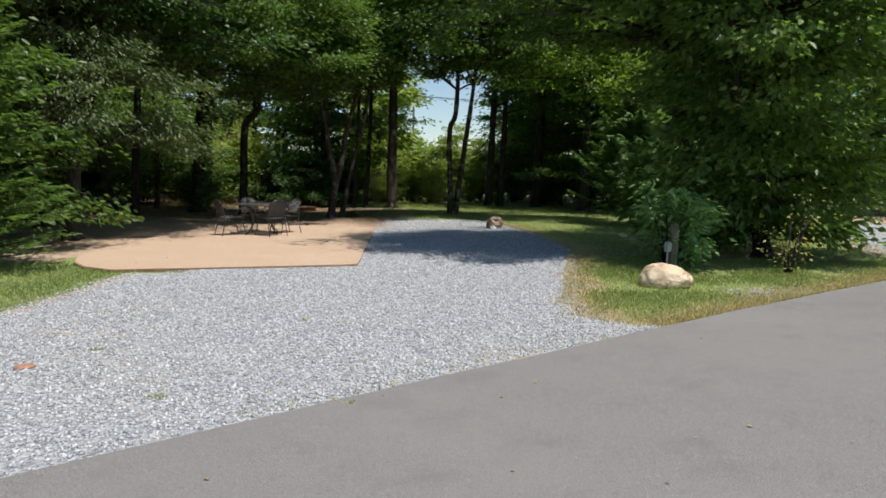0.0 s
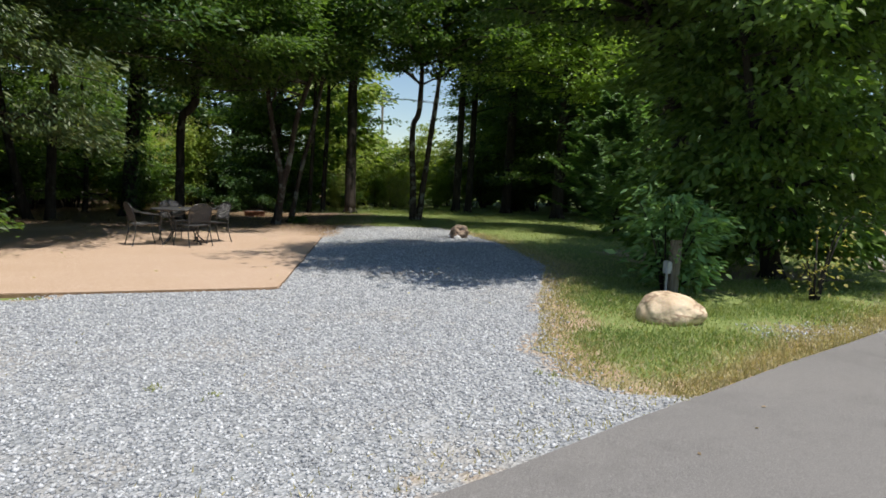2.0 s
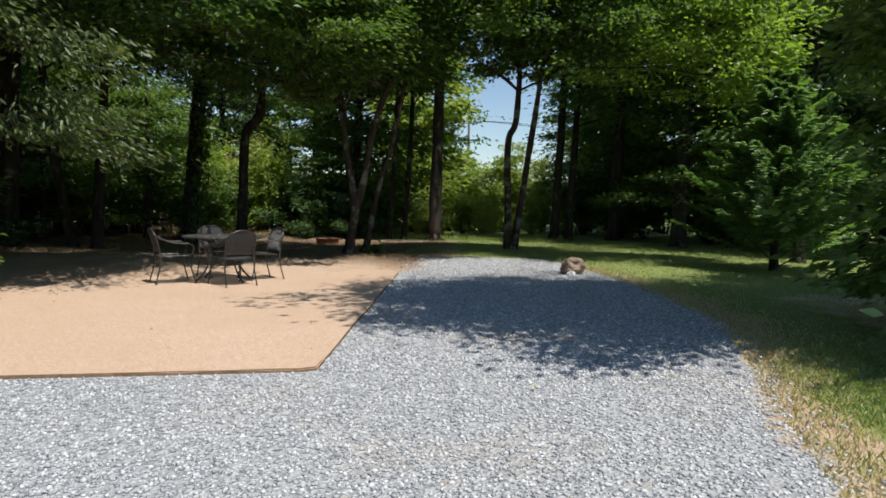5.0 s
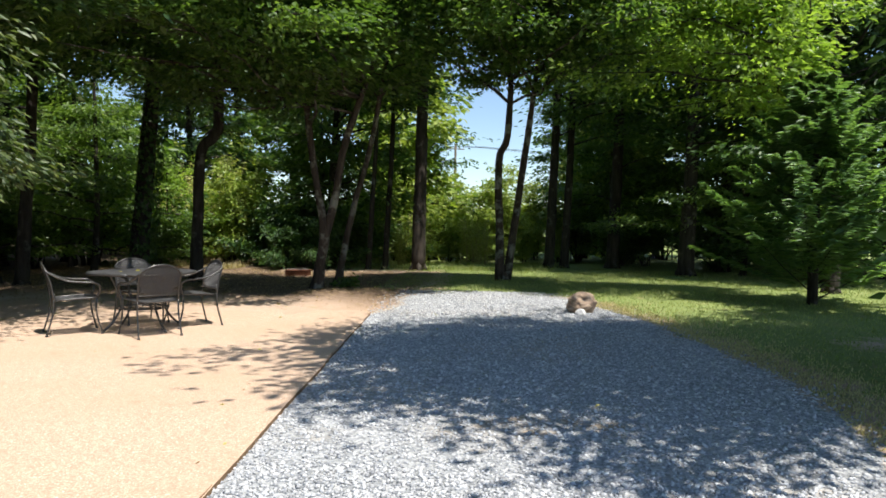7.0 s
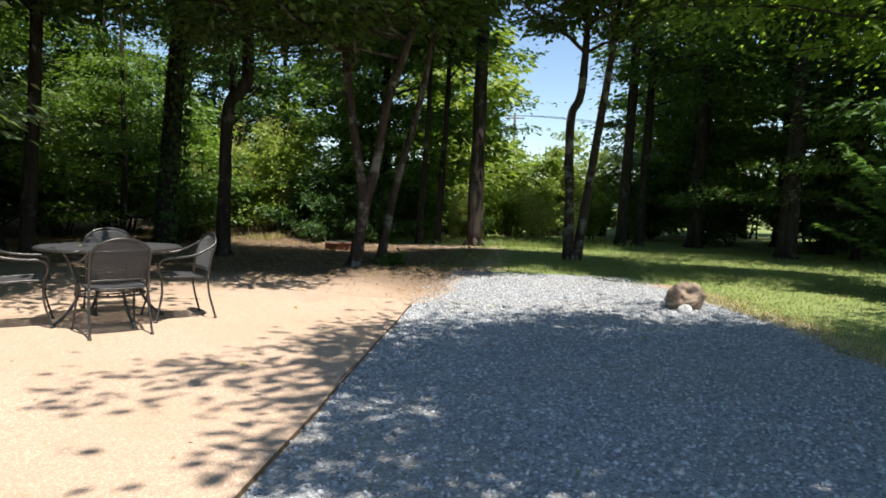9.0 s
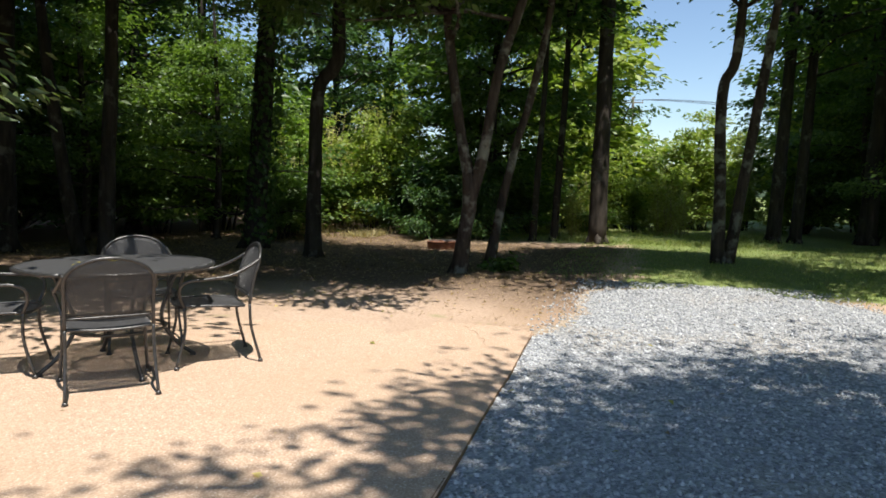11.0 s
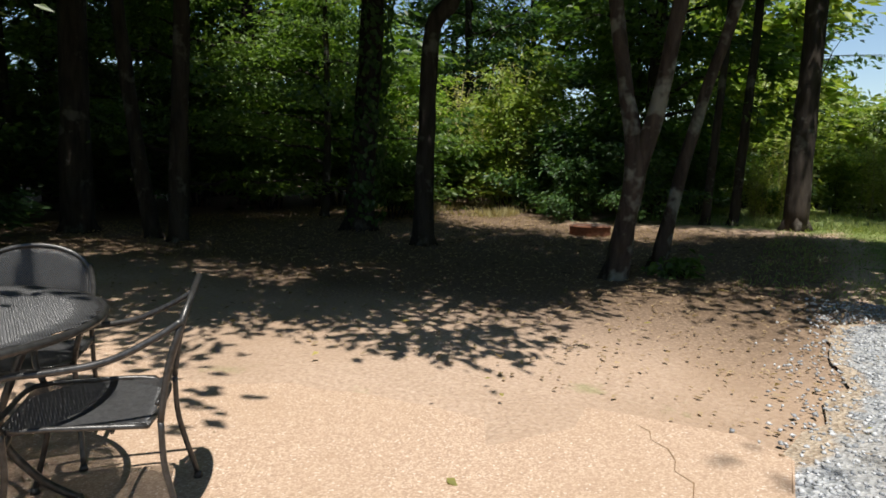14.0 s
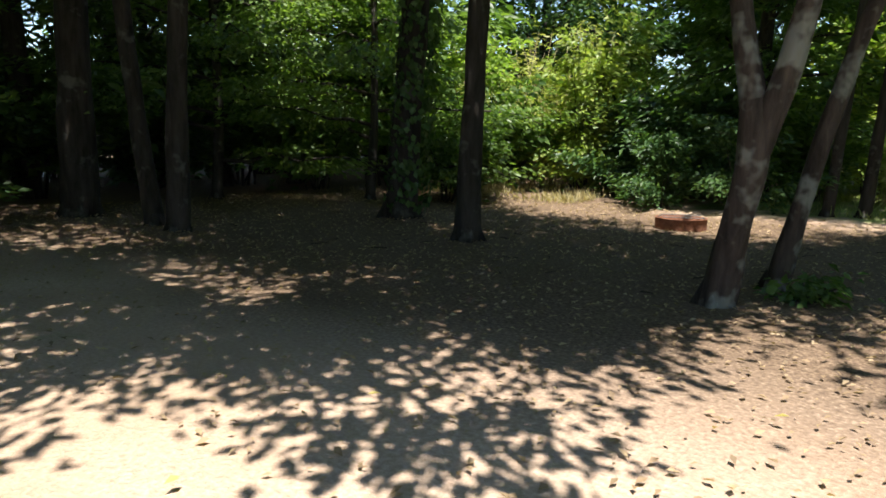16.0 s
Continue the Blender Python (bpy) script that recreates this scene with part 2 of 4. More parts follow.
M_HILL = material("far_woods", plain_build((0.03, 0.05, 0.035), (0.06, 0.085, 0.05), 0.12, 0.3), 0.95)
M_WIRE = material("dark_cable", plain_build((0.02, 0.02, 0.022), (0.03, 0.03, 0.032)), 0.6)

# ======== ground, road, gravel, slab ========


def at(x, y, z=0.0):
    """A place of the site plan, in metres."""
    return Vector((x * PLAN, y * PLAN, z))


def road_edge(x):
    """The plan's y of the road's edge at x."""
    c = max(-14.0, min(16.0, x))
    return 5.62 + 0.81 * c - 0.005 * c * c + (x - c) * (0.81 - 0.01 * c)


def smooth(a, b, v):
    t = np.clip((v - a) / (b - a), 0, 1)
    return t * t * (3 - 2 * t)


def rise(x, y):
    """The ground's height: level on the site, climbing to the road."""
    d = (y - road_edge(x)) * 0.777
    lap = 0.55 * noise.noise((x * 0.8, 3.3, 0)) + 0.2 * noise.noise((x * 2.9, 1.3, 0))
    behind = smooth(20.1 + lap, 20.9 + lap, y) * (1 - smooth(24.0, 28.0, y)) * (1 - smooth(-3.4, -2.5, x))
    return 0.2 * float(1 - smooth(-4.2, 0.6, d)) + 0.066 * float(behind)


def wobble(x, y, s=1.0, seed=0.0):
    return noise.noise((x * s, y * s, seed))


def mesh_object(name, verts, faces, mat, parent=None):
    me = bpy.data.meshes.new(name)
    me.from_pydata([tuple(v) for v in verts], [], faces)
    me.materials.append(mat)
    ob = new(name, me)
    ob.parent = parent
    return ob


def part(name, bm, mat, parent=None, label="", shade=True):
    """Links a bmesh as one mesh object, under a thing or a part."""
    bmesh.ops.recalc_face_normals(bm, faces=bm.faces)
    me = bpy.data.meshes.new(name)
    for f in bm.faces:
        f.smooth = shade
    bm.to_mesh(me)
    bm.free()
    me.materials.append(mat)
    ob = new(name, me)
    ob.parent = parent
    return tagged(ob, label)


def thing(name, m, label, category, group="", kind=""):
    ob = new(name)
    ob.matrix_world = m
    ob.empty_display_size = 0.1
    return tagged(ob, label, category, group, kind)


def dusty(x, y):
    """Where tan dust lies over the gravel, 0 to 1."""
    return max(0.36 * float(1 - smooth(0.3, 1.1, math.hypot((x - cx) / 1.5, (y - cy) / 0.55))) for cx, cy in ((-4.0, 7.0), (0.8, 6.1), (0.4, 14.5)))


def sheet(name, xs, rows, lift, mat, label, category):
    """A strip of ground: for each plan row y, points between its left and right bound."""
    verts, faces = [], []
    for y, a, b in rows:
        for u in xs:
            x = a + (b - a) * u
            yy = y(x) if callable(y) else y
            verts.append(at(x, yy, rise(x, yy) + lift))
    w = len(xs)
    for i in range(len(rows) - 1):
        for j in range(w - 1):
            faces.append((i * w + j, i * w + j + 1, (i + 1) * w + j + 1, (i + 1) * w + j))
    ob = mesh_object(name, verts, faces, mat)
    frayed = ob.data.attributes.new("wear", "FLOAT", "POINT")
    frayed.data.foreach_set("value", [max(max(0.0, 1 - u / 0.07, 1 - (1 - u) / 0.045) * 0.75, 0 if callable(y) else dusty(a + (b - a) * u, y)) for y, a, b in rows for u in xs])
    return tagged(ob, label, category, kind="structure")


def span(a, b, n):
    return [a + (b - a) * i / n for i in range(n + 1)]


def axis_steps(lo, hi, step, far):
    pts = [lo + step * i for i in range(int((hi - lo) / step) + 1)]
    out, s = [], step
    while s < far:
        s *= 1.35
        out.append(s)
    a, b = [pts[0]], [pts[-1]]
    for s in out:
        a.append(a[-1] - s)
        b.append(b[-1] + s)
    return a[:0:-1] + pts + b[1:]


def bareness(x, y):
    """How worn to bare earth the ground is, 0 to 1, on the plan."""
    woods = smooth(19.0, 20.5, y) * (1 - smooth(-2.4, -0.6, x)) * (1 - 0.75 * smooth(32.0, 35.5, y))
    left = (1 - smooth(-7.8, -6.9, x)) * smooth(11.6, 13.2, y)
    under = smooth(4.0, 5.5, x) * (1 - smooth(8.0, 9.5, x)) * smooth(12.6, 14, y) * (1 - smooth(19, 21, y)) * 0.8
    verge = 0.95 * (1 - smooth(0.15, 0.75, abs((y - road_edge(x)) * 0.777)))
    pad = (0.85 if y < 20 else 0.62) * smooth(7.6, 8.2, y) * (1 - smooth(0.1, 0.9, abs(x - right_bound(y) - 0.25))) * (1 - smooth(25, 26, y))
    patch = 0.6 * (1 - smooth(0.2, 1.0, math.hypot((x + 5.9) / 1.4, y - 9.2)))
    streak = 0.9 * (1 - smooth(0.1, 0.6, abs(y - 10.3 - 0.12 * (x - 5.5)))) * smooth(4.0, 4.8, x) * (1 - smooth(7.0, 8.0, x))
    return float(min(1.0, max(woods, left, under, verge, pad, patch, streak)))


def left_bound(y):
    if y < 11.3:
        return -5.3 - 0.25 * max(0.0, 8.3 - y) ** 1.35
    return -4.5 + 1.9 * float(smooth(12.3, 12.9, y)) + 0.6 * float(smooth(20.6, 21.6, y))


def right_bound(y):
    if y < 7.7:
        return max(left_bound(y) + 0.1, (y - 5.62) / 0.8 + 1.2)
    return float(np.interp(y, (7.7, 8.2, 9.4, 11.0, 12.4, 16, 18.5, 20.7, 22, 24, 25.8), (2.3, 1.8, 1.75, 2.05, 2.3, 3.1, 2.9, 2.7, 2.35, 1.9, 1.3)))


gx, gy = axis_steps(-24, 26, 0.5, 260), axis_steps(-6, 46, 0.5, 260)
verts = [at(x, y, rise(x, y) + 0.012 * wobble(x, y, 0.6) - 0.012) for y in gy for x in gx]
w = len(gx)
faces = [(i * w + j, i * w + j + 1, (i + 1) * w + j + 1, (i + 1) * w + j) for i in range(len(gy) - 1) for j in range(w - 1)]
ground = mesh_object("ground", verts, faces, M_GROUND)
wear = ground.data.attributes.new("wear", "FLOAT", "POINT")
# Past 21.6 this rises further, so the shade-darkened litter brown shows.
wear.data.foreach_set("value", [bareness(x, y) * (0.62 + 0.38 * float(smooth(21.6, 25.0, y + 1.6 * wobble(x, y, 0.4, 4.0)))) for y in gy for x in gx])
tagged(ground, "grass and bare leaf-strewn earth running into the woods", "ground", kind="structure")

sheet("road", span(0, 1, 120), [((lambda k: (lambda x: road_edge(x) - k + (0.07 * wobble(x, 3, 1.3) + 0.03 * wobble(x, 8, 5) if k == 0 else 0)))(k), -60, 60)
      for k in (0, 0.25, 0.6, 1.2, 2, 3, 4, 5, 6, 7, 8, 9.3)], 0.022, M_ASPHALT, "smooth grey asphalt lane with a ragged edge", "road")

rows = []
for y in span(-5.0, 25.9, 154):
    n_l, n_r = 0.22 * wobble(y, 1, 0.9) + 0.1 * wobble(y, 5, 3.1), 0.22 * wobble(y, 9, 0.8) + 0.12 * wobble(y, 4, 3.3)
    squeeze = 1.6 * float(smooth(24.4, 25.9, y))
    rows.append((y, left_bound(y) + n_l + squeeze, right_bound(y) + n_r - squeeze * 0.6))
sheet("gravel_drive", [0, 0.025, 0.05, 0.08, 0.12, 0.16, 0.2, 0.25, 0.3, 0.35, 0.4, 0.45, 0.5, 0.55, 0.6, 0.65, 0.7, 0.75, 0.8, 0.84, 0.88, 0.92, 0.95, 0.975, 1], rows, 0.012, M_GRAVEL, "pale grey crushed-stone parking pad", "gravel")
sheet("gravel_drive", span(0, 1, 10), [(y, 9.6 + 0.7 * abs(y - 15.5) ** 0.5 + 0.2 * wobble(y, 2, 0.8), 26) for y in span(13.2, 27, 40)], 0.012, M_GRAVEL,
      "pale grey gravel of the neighbouring pitch", "gravel")


def slab(name, outline, top, mat, label):
    """A cast slab with a rounded rim from a plan outline."""
    bm = bmesh.new()
    vs = [bm.verts.new(at(x, y, top)) for x, y in outline]
    f = bm.faces.new(vs)
    ext = bmesh.ops.extrude_face_region(bm, geom=[f])
    for v in ext["geom"]:
        if isinstance(v, bmesh.types.BMVert):
            v.co.z = -0.06
    edges = [e for e in bm.edges if all(abs(v.co.z - top) < 1e-5 for v in e.verts)]
    bmesh.ops.bevel(bm, geom=edges, offset=0.012, segments=2, affect="EDGES")
    bm.normal_update()
    # upright faces get the brown that holds the edge shadow
    for f in bm.faces:
        f.material_index = 1 if abs(f.normal.z) < 0.6 else 0
    ob = part(name, bm, mat, None, "", False)
    ob.data.materials.append(M_EDGE_SHADE_AND_CRACK)
    return tagged(ob, label, "patio", kind="structure")


edge = [(-7.45, 14.6), (-7.3, 13.4), (-6.85, 12.4), (-6.35, 11.8), (-5.7, 11.45)]
edge += [(x, 11.45 + (x + 5.7) * 0.27 + 0.03 * wobble(x, 0, 1.7)) for x in span(-5.2, -1.75, 14)]
edge += [(-1.61, 12.62)] + [(-1.605 - 0.062 * (y - 12.6) + 0.02 * wobble(y, 7, 1.2), y) for y in span(13, 21.2, 20)]
edge += [(x, 21.35 + 0.12 * wobble(x, 5, 0.7)) for x in span(-2.4, -7.4, 12)]
slab("patio_slab", edge, 0.042, M_SLAB, "tan exposed-aggregate concrete patio slab")
for pts in ([(-2.92, 21.22), (-2.83, 21.16), (-2.8, 21.05), (-2.7, 20.98), (-2.64, 20.86), (-2.62, 20.74), (-2.52, 20.66), (-2.5, 20.52), (-2.44, 20.4)], [(-5.9, 15.9), (-5.5, 16.0), (-5.0, 16.2), (-4.6, 16.18), (-4.2, 16.28)]):
    verts, faces = [], []
    for k, (x, y) in enumerate(pts):
        wd = 0.002 * (1 + 0.5 * math.sin(k * 2.3)) if 0 < k < len(pts) - 1 else 0.001
        verts += [at(x, y, 0.0435) + Vector((wd, wd, 0)), at(x, y, 0.0435) - Vector((wd, wd, 0))]
    faces = [(2 * k, 2 * k + 1, 2 * k + 3, 2 * k + 2) for k in range(len(pts) - 1)]
    tagged(mesh_object("crack", verts, faces, M_EDGE_SHADE_AND_CRACK, bpy.data.objects["patio_slab"]), "hairline crack")
slab("patio_slab", [(16, 27), (26, 27), (26, 33), (16, 33)], 0.03, M_SLAB, "tan aggregate patio slab of the neighbouring pitch")

# ======== trees ========


def unit(a):
    return a / np.maximum(np.linalg.norm(a, axis=1, keepdims=True), 1e-9)


def leaves_object(name, c, axis, normal, length, width, mat, parent, label=""):
    """A mesh of separate folded leaves: centres, long axes, normals, lengths, widths."""
    axis = unit(axis)
    side = unit(np.cross(axis, normal))
    normal = np.cross(side, axis)
    L, W = length[:, None], width[:, None]
    v = np.empty((len(c), 4, 3))
    v[:, 0] = c - axis * L * 0.5
    v[:, 1] = c + side * W * 0.5 + normal * W * 0.14 - axis * L * 0.06
    v[:, 2] = c + axis * L * 0.5 - normal * L * 0.14
    v[:, 3] = c - side * W * 0.5 + normal * W * 0.14 - axis * L * 0.06
    n = len(c)
    idx = (np.arange(n) * 4)[:, None] + np.array([[0, 1, 2, 0, 2, 3]])
    me = bpy.data.meshes.new(name)
    me.vertices.add(n * 4)
    me.vertices.foreach_set("co", v.astype(np.float32).ravel())
    me.loops.add(n * 6)
    me.loops.foreach_set("vertex_index", idx.astype(np.int32).ravel())
    me.polygons.add(n * 2)
    me.polygons.foreach_set("loop_start", (np.arange(n * 2) * 3).astype(np.int32))
    me.update(calc_edges=True)
    me.materials.append(mat)
    ob = new(name, me)
    ob.parent = parent
    return tagged(ob, label)


class Tubes:
    """Collects tapered round tubes into one mesh."""

    def __init__(self):
        self.v, self.f = [], []

    def add(self, pts, radii, sides=8, rough=0.0):
        pts = [Vector(p) for p in pts]
        base = len(self.v)
        for i, (p, r) in enumerate(zip(pts, radii)):
            d = (pts[min(i + 1, len(pts) - 1)] - pts[max(i - 1, 0)]).normalized()
            a = d.cross(Vector((0.31, 0.95, 0.05))).normalized()
            b = d.cross(a)
            for k in range(sides):
                g = 2 * math.pi * k / sides
                q = r * (1 + rough * noise.noise((k * 1.7 + p.x, p.y, p.z * 2.0)))
                self.v.append(p + a * (math.cos(g) * q) + b * (math.sin(g) * q))
        for i in range(len(pts) - 1):
            for k in range(sides):
                k2 = (k + 1) % sides
                self.f.append((base + i * sides + k, base + i * sides + k2, base + (i + 1) * sides + k2, base + (i + 1) * sides + k))
        self.f.append(tuple(base + (len(pts) - 1) * sides + k for k in range(sides)))
        self.f.append(tuple(base + k for k in reversed(range(sides))))

    def done(self, name, mat, parent, label="", kind=""):
        ob = mesh_object(name, self.v, self.f, mat, parent)
        ob.data.polygons.foreach_set("use_smooth", [True] * len(self.f))
        return tagged(ob, label, kind=kind)


def along(stem, n):
    """A smooth line through stem points (x, y, z, r): n points with radii (Catmull-Rom)."""
    p = np.array(stem, float)
    p = np.vstack([2 * p[0] - p[1], p, 2 * p[-1] - p[-2]])
    out = []
    for u in np.linspace(0, len(stem) - 1 - 1e-6, n):
        i, t = int(u), u - int(u)
        a, b, c, d = p[i:i + 4]
        out.append(0.5 * (2 * b + (c - a) * t + (2 * a - 5 * b + 4 * c - d) * t * t + (3 * b - a - 3 * c + d) * t ** 3))
    return np.array(out)


PROFILES = {
    "round": lambda f: 0.25 + 0.8 * math.sqrt(max(0.0, 1 - (2 * f - 0.9) ** 2)),
    "tall": lambda f: 0.92 + 0.1 * math.sin(f * 11) - 0.5 * max(0.0, f - 0.72) / 0.28,
    "skirt": lambda f: 1.0 - 0.55 * f ** 1.5 if f > 0.1 else 0.9,
    "cone": lambda f: 1.05 - 0.95 * f,
    "broad": lambda f: 0.66 + 0.36 * float(smooth(0.05, 0.4, f)) - 0.5 * max(0.0, f - 0.75) / 0.25,
    "vault": lambda f: 1.0 - 0.35 * f * f,
    "open": lambda f: 0.45 + 0.7 * math.sin(min(1.0, f * 1.1) * math.pi * 0.85),
}


def foliage(rng, clumps, per, spread, flat, size, ratio, droop=0.3, tilt=0.5):
    """Leaf arrays for clumps given as rows (x, y, z, outward x, outward y)."""
    k = np.asarray(clumps, float)
    n = len(k) * per
    off = rng.normal(size=(n, 3)) * np.array([spread, spread, spread * flat])
    who = np.repeat(np.arange(len(k)), per)
    c = k[who, :3] + off * rng.uniform(0.55, 1.3, len(k))[who][:, None]
    out = np.concatenate([k[who, 3:5] + off[:, :2] / spread * 0.6, np.full((n, 1), -droop)], 1)
    axis = unit(out + rng.normal(size=(n, 3)) * 0.45)
    normal = unit(np.array([[0, 0, 1.0]]) + rng.normal(size=(n, 3)) * tilt)
    length = size * rng.uniform(0.65, 1.25, n)
    return c, axis, normal, length, length * ratio * rng.uniform(0.8, 1.2, n)


def tree(name, base, stems, crown, bark, leaf, label, seed=0, group=""):
    """A tree: stems are lists of (x, y, z, r) from its base; crown is a dict of its shape."""
    rng = np.random.RandomState(seed)
    ob = thing(name, Matrix.Translation(base), label, "tree", group)
    tb, lines = Tubes(), []
    for s in stems:
        ln = along(s, 5 * len(s))
        lines.append(ln)
        tb.add(ln[:, :3], ln[:, 3], 12, 0.22)
    if len(stems[0]) > 1:
        r0 = stems[0][0][3]
        for g in range(5):
            a = g * 1.2566 + seed
            tb.add([(math.cos(a) * r0 * 0.3, math.sin(a) * r0 * 0.3, r0 * 1.3), (math.cos(a) * r0 * 0.85, math.sin(a) * r0 * 0.85, r0 * 0.3),
                    (math.cos(a) * r0 * 1.45, math.sin(a) * r0 * 1.45, -0.05)], [r0 * 0.5, r0 * 0.4, r0 * 0.12], 6)
    z0, z1, rad = crown["z0"], crown["z1"], crown["rad"]
    prof = PROFILES[crown.get("shape", "round")]
    lift, clumps = crown.get("lift", 0.35), []
    cx, cy = crown.get("off", (0, 0))
    for i in range(crown["limbs"]):
        f = (i + rng.uniform(0.1, 0.9)) / crown["limbs"]
        z = z0 + (z1 - z0) * f
        ln = lines[rng.randint(len(lines))]
        zs = min(z, ln[-1, 2] * 0.97)
        j = int(np.argmin(abs(ln[:, 2] - zs * 0.93)))
        o = ln[j, :3]
        az = i * 2.39996 + rng.uniform(-0.5, 0.5)
        reach = rad * prof(f) * rng.uniform(0.6, 1.12)
        d = np.array([math.cos(az), math.sin(az)])
        end = np.array([cx + d[0] * reach, cy + d[1] * reach, z + rng.uniform(-0.08, 0.08) * (z1 - z0)])
        if crown.get("axis", False):
            end[:2] += o[:2]
        mid = (o + end) / 2 + np.array([0, 0, lift * reach * 0.5])
        us = np.linspace(0, 1, 7)
        pts = [(1 - u) ** 2 * o + 2 * u * (1 - u) * mid + u * u * end for u in us]
        pts = [q + rng.normal(size=3) * 0.03 * reach * (0 < k < 6) for k, q in enumerate(pts)]
        r = min(ln[j, 3] * 0.5, 0.012 + 0.014 * reach)
        tb.add(pts, [r * (1 - 0.85 * u) for u in us], 5)
        for m in range(crown["clumps"]):
            u = 1 - rng.uniform(0, 1) ** 1.3 * 0.72
            p = (1 - u) ** 2 * o + 2 * u * (1 - u) * mid + u * u * end
            q = p + rng.normal(size=3) * np.array([0.16, 0.16, 0.09]) * (0.4 * reach + 0.6)
            clumps.append((*q, *d))
            if m % 2 == 0:
                tb.add([p, (p + q) / 2 + np.array([0, 0, 0.03]), q], [0.012, 0.009, 0.004], 4)
    tb.done("trunk", bark, ob)
    arrays = foliage(rng, clumps, crown["per"], crown.get("spread", 0.33), crown.get("flat", 0.5), crown["size"], crown.get("ratio", 0.5),
                     crown.get("droop", 0.3), crown.get("tilt", 0.5))
    keep = arrays[0][:, 2] > 0.05
    leaves_object("crown", *[a[keep] for a in arrays], leaf, ob)
    return ob


def conifer(name, base, height, rad, leaf, label, seed, sprays=420, per=46, low=0.12, coarse=1.0, up=(-0.1, 0.35)):
    """A juniper-like tree with flat feathery sprays that reach out and up."""
    rng = np.random.RandomState(seed)
    ob = thing(name, Matrix.Translation(base), label, "tree")
    tb, boughs = Tubes(), Tubes()
    tb.add([(0, 0, -0.05), (0.02, 0, height * 0.4), (0, 0.03, height * 0.98)], [0.1, 0.07, 0.01], 8, 0.15)
    C, A, N = [], [], []
    for i in range(sprays):
        f = (i + rng.uniform()) / sprays
        z, az = height * (low + (1 - low) * f), i * 2.39996 + rng.uniform(-0.4, 0.4)
        reach = rad * (1.0 - f) ** 0.75 * rng.uniform(0.55, 1.1) + 0.08
        d = np.array([math.cos(az), math.sin(az), 0])
        tip = d * reach + np.array([0, 0, z + reach * rng.uniform(*up)])
        root = np.array([0, 0, z - reach * 0.15])
        if i % 4 == 0:
            boughs.add([root, (root + tip) / 2 - np.array([0, 0, 0.04]), tip], [0.014, 0.009, 0.003], 4)
        side = np.array([-d[1], d[0], 0])
        u = 1 - rng.uniform(0, 1, per) ** 1.2 * 0.75
        s = rng.choice([-1.0, 1.0], per)
        w_ = (1.06 - u) * 0.42 * min(0.7, reach) * coarse ** 0.5 + 0.02
        lean = rng.uniform(-0.25, 0.25)
        t = rng.uniform(0.1, 1, per)
        q = root + np.outer(u, tip - root) + np.outer(s * w_ * t, side) + np.outer(w_ * t * 0.5, d)
        q[:, 2] += s * w_ * t * lean + rng.normal(size=per) * 0.015
        C.append(q)
        A.append(np.outer(s * 0.8, side) + d * 0.75 + np.array([0, 0, 0.12]) + rng.normal(size=(per, 3)) * 0.12)
        N.append(np.tile([0, 0, 1.0], (per, 1)) + d * (-0.25 if coarse == 1.0 else 0.5) + rng.normal(size=(per, 3)) * 0.25)
    c, a, nn = np.vstack(C), np.vstack(A), np.vstack(N)
    ln = coarse * rng.uniform(0.09, 0.17, len(c))
    tb.done("trunk", M_BARK, ob)
    boughs.done("branchwork", M_BARK, ob, "", "stuff")
    leaves_object("crown", c, a, nn, ln, ln * 0.24, leaf, ob)
    return ob


def bush(name, base, height, rad, n_clumps, per, size, leaf, label, seed, ratio=0.5, spread=0.22, category="shrub", group=""):
    """A many-stemmed bush with clumped leaves."""
    rng = np.random.RandomState(seed)
    ob = thing(name, Matrix.Translation(base), label, category, group)
    tb, clumps, canes = Tubes(), [], max(6, n_clumps // 6)
    for i in range(canes):
        az, f = i * 2.39996 + rng.uniform(-0.5, 0.5), rng.uniform(0.25, 1.0) + 0.5 * rng.uniform(0, 1) ** 3
        rr = rad * rng.uniform(0.2, 1.3) * (1.3 - 0.6 * f)
        d = np.array([math.cos(az), math.sin(az), 0])
        tip, knee = d * rr + np.array([0, 0, height * f]), d * rr * 0.45 + np.array([0, 0, height * f * 0.8])
        root = d * 0.12 * rad * rng.uniform(0, 1) + np.array([0, 0, -0.03])
        us = np.linspace(0, 1, 6)
        curve = [(1 - u) ** 2 * root + 2 * u * (1 - u) * knee + u * u * tip for u in us]
        tb.add(curve, [0.02 - 0.017 * u for u in us], 5)
        for m in range(6):
            u = rng.uniform(0.22, 1.0)
            q = (1 - u) ** 2 * root + 2 * u * (1 - u) * knee + u * u * tip + rng.normal(size=3) * np.array([0.15, 0.15, 0.13]) * height * 0.5
            clumps.append((*q, d[0], d[1]))
    tb.done("wood", M_BARK, ob, "", "stuff")
    arrays = foliage(rng, clumps, per, spread, 0.6, size, ratio, 0.2, 0.6)
    keep = arrays[0][:, 2] > 0.02
    leaves_object("foliage", *[a[keep] for a in arrays], leaf, ob)
    return ob


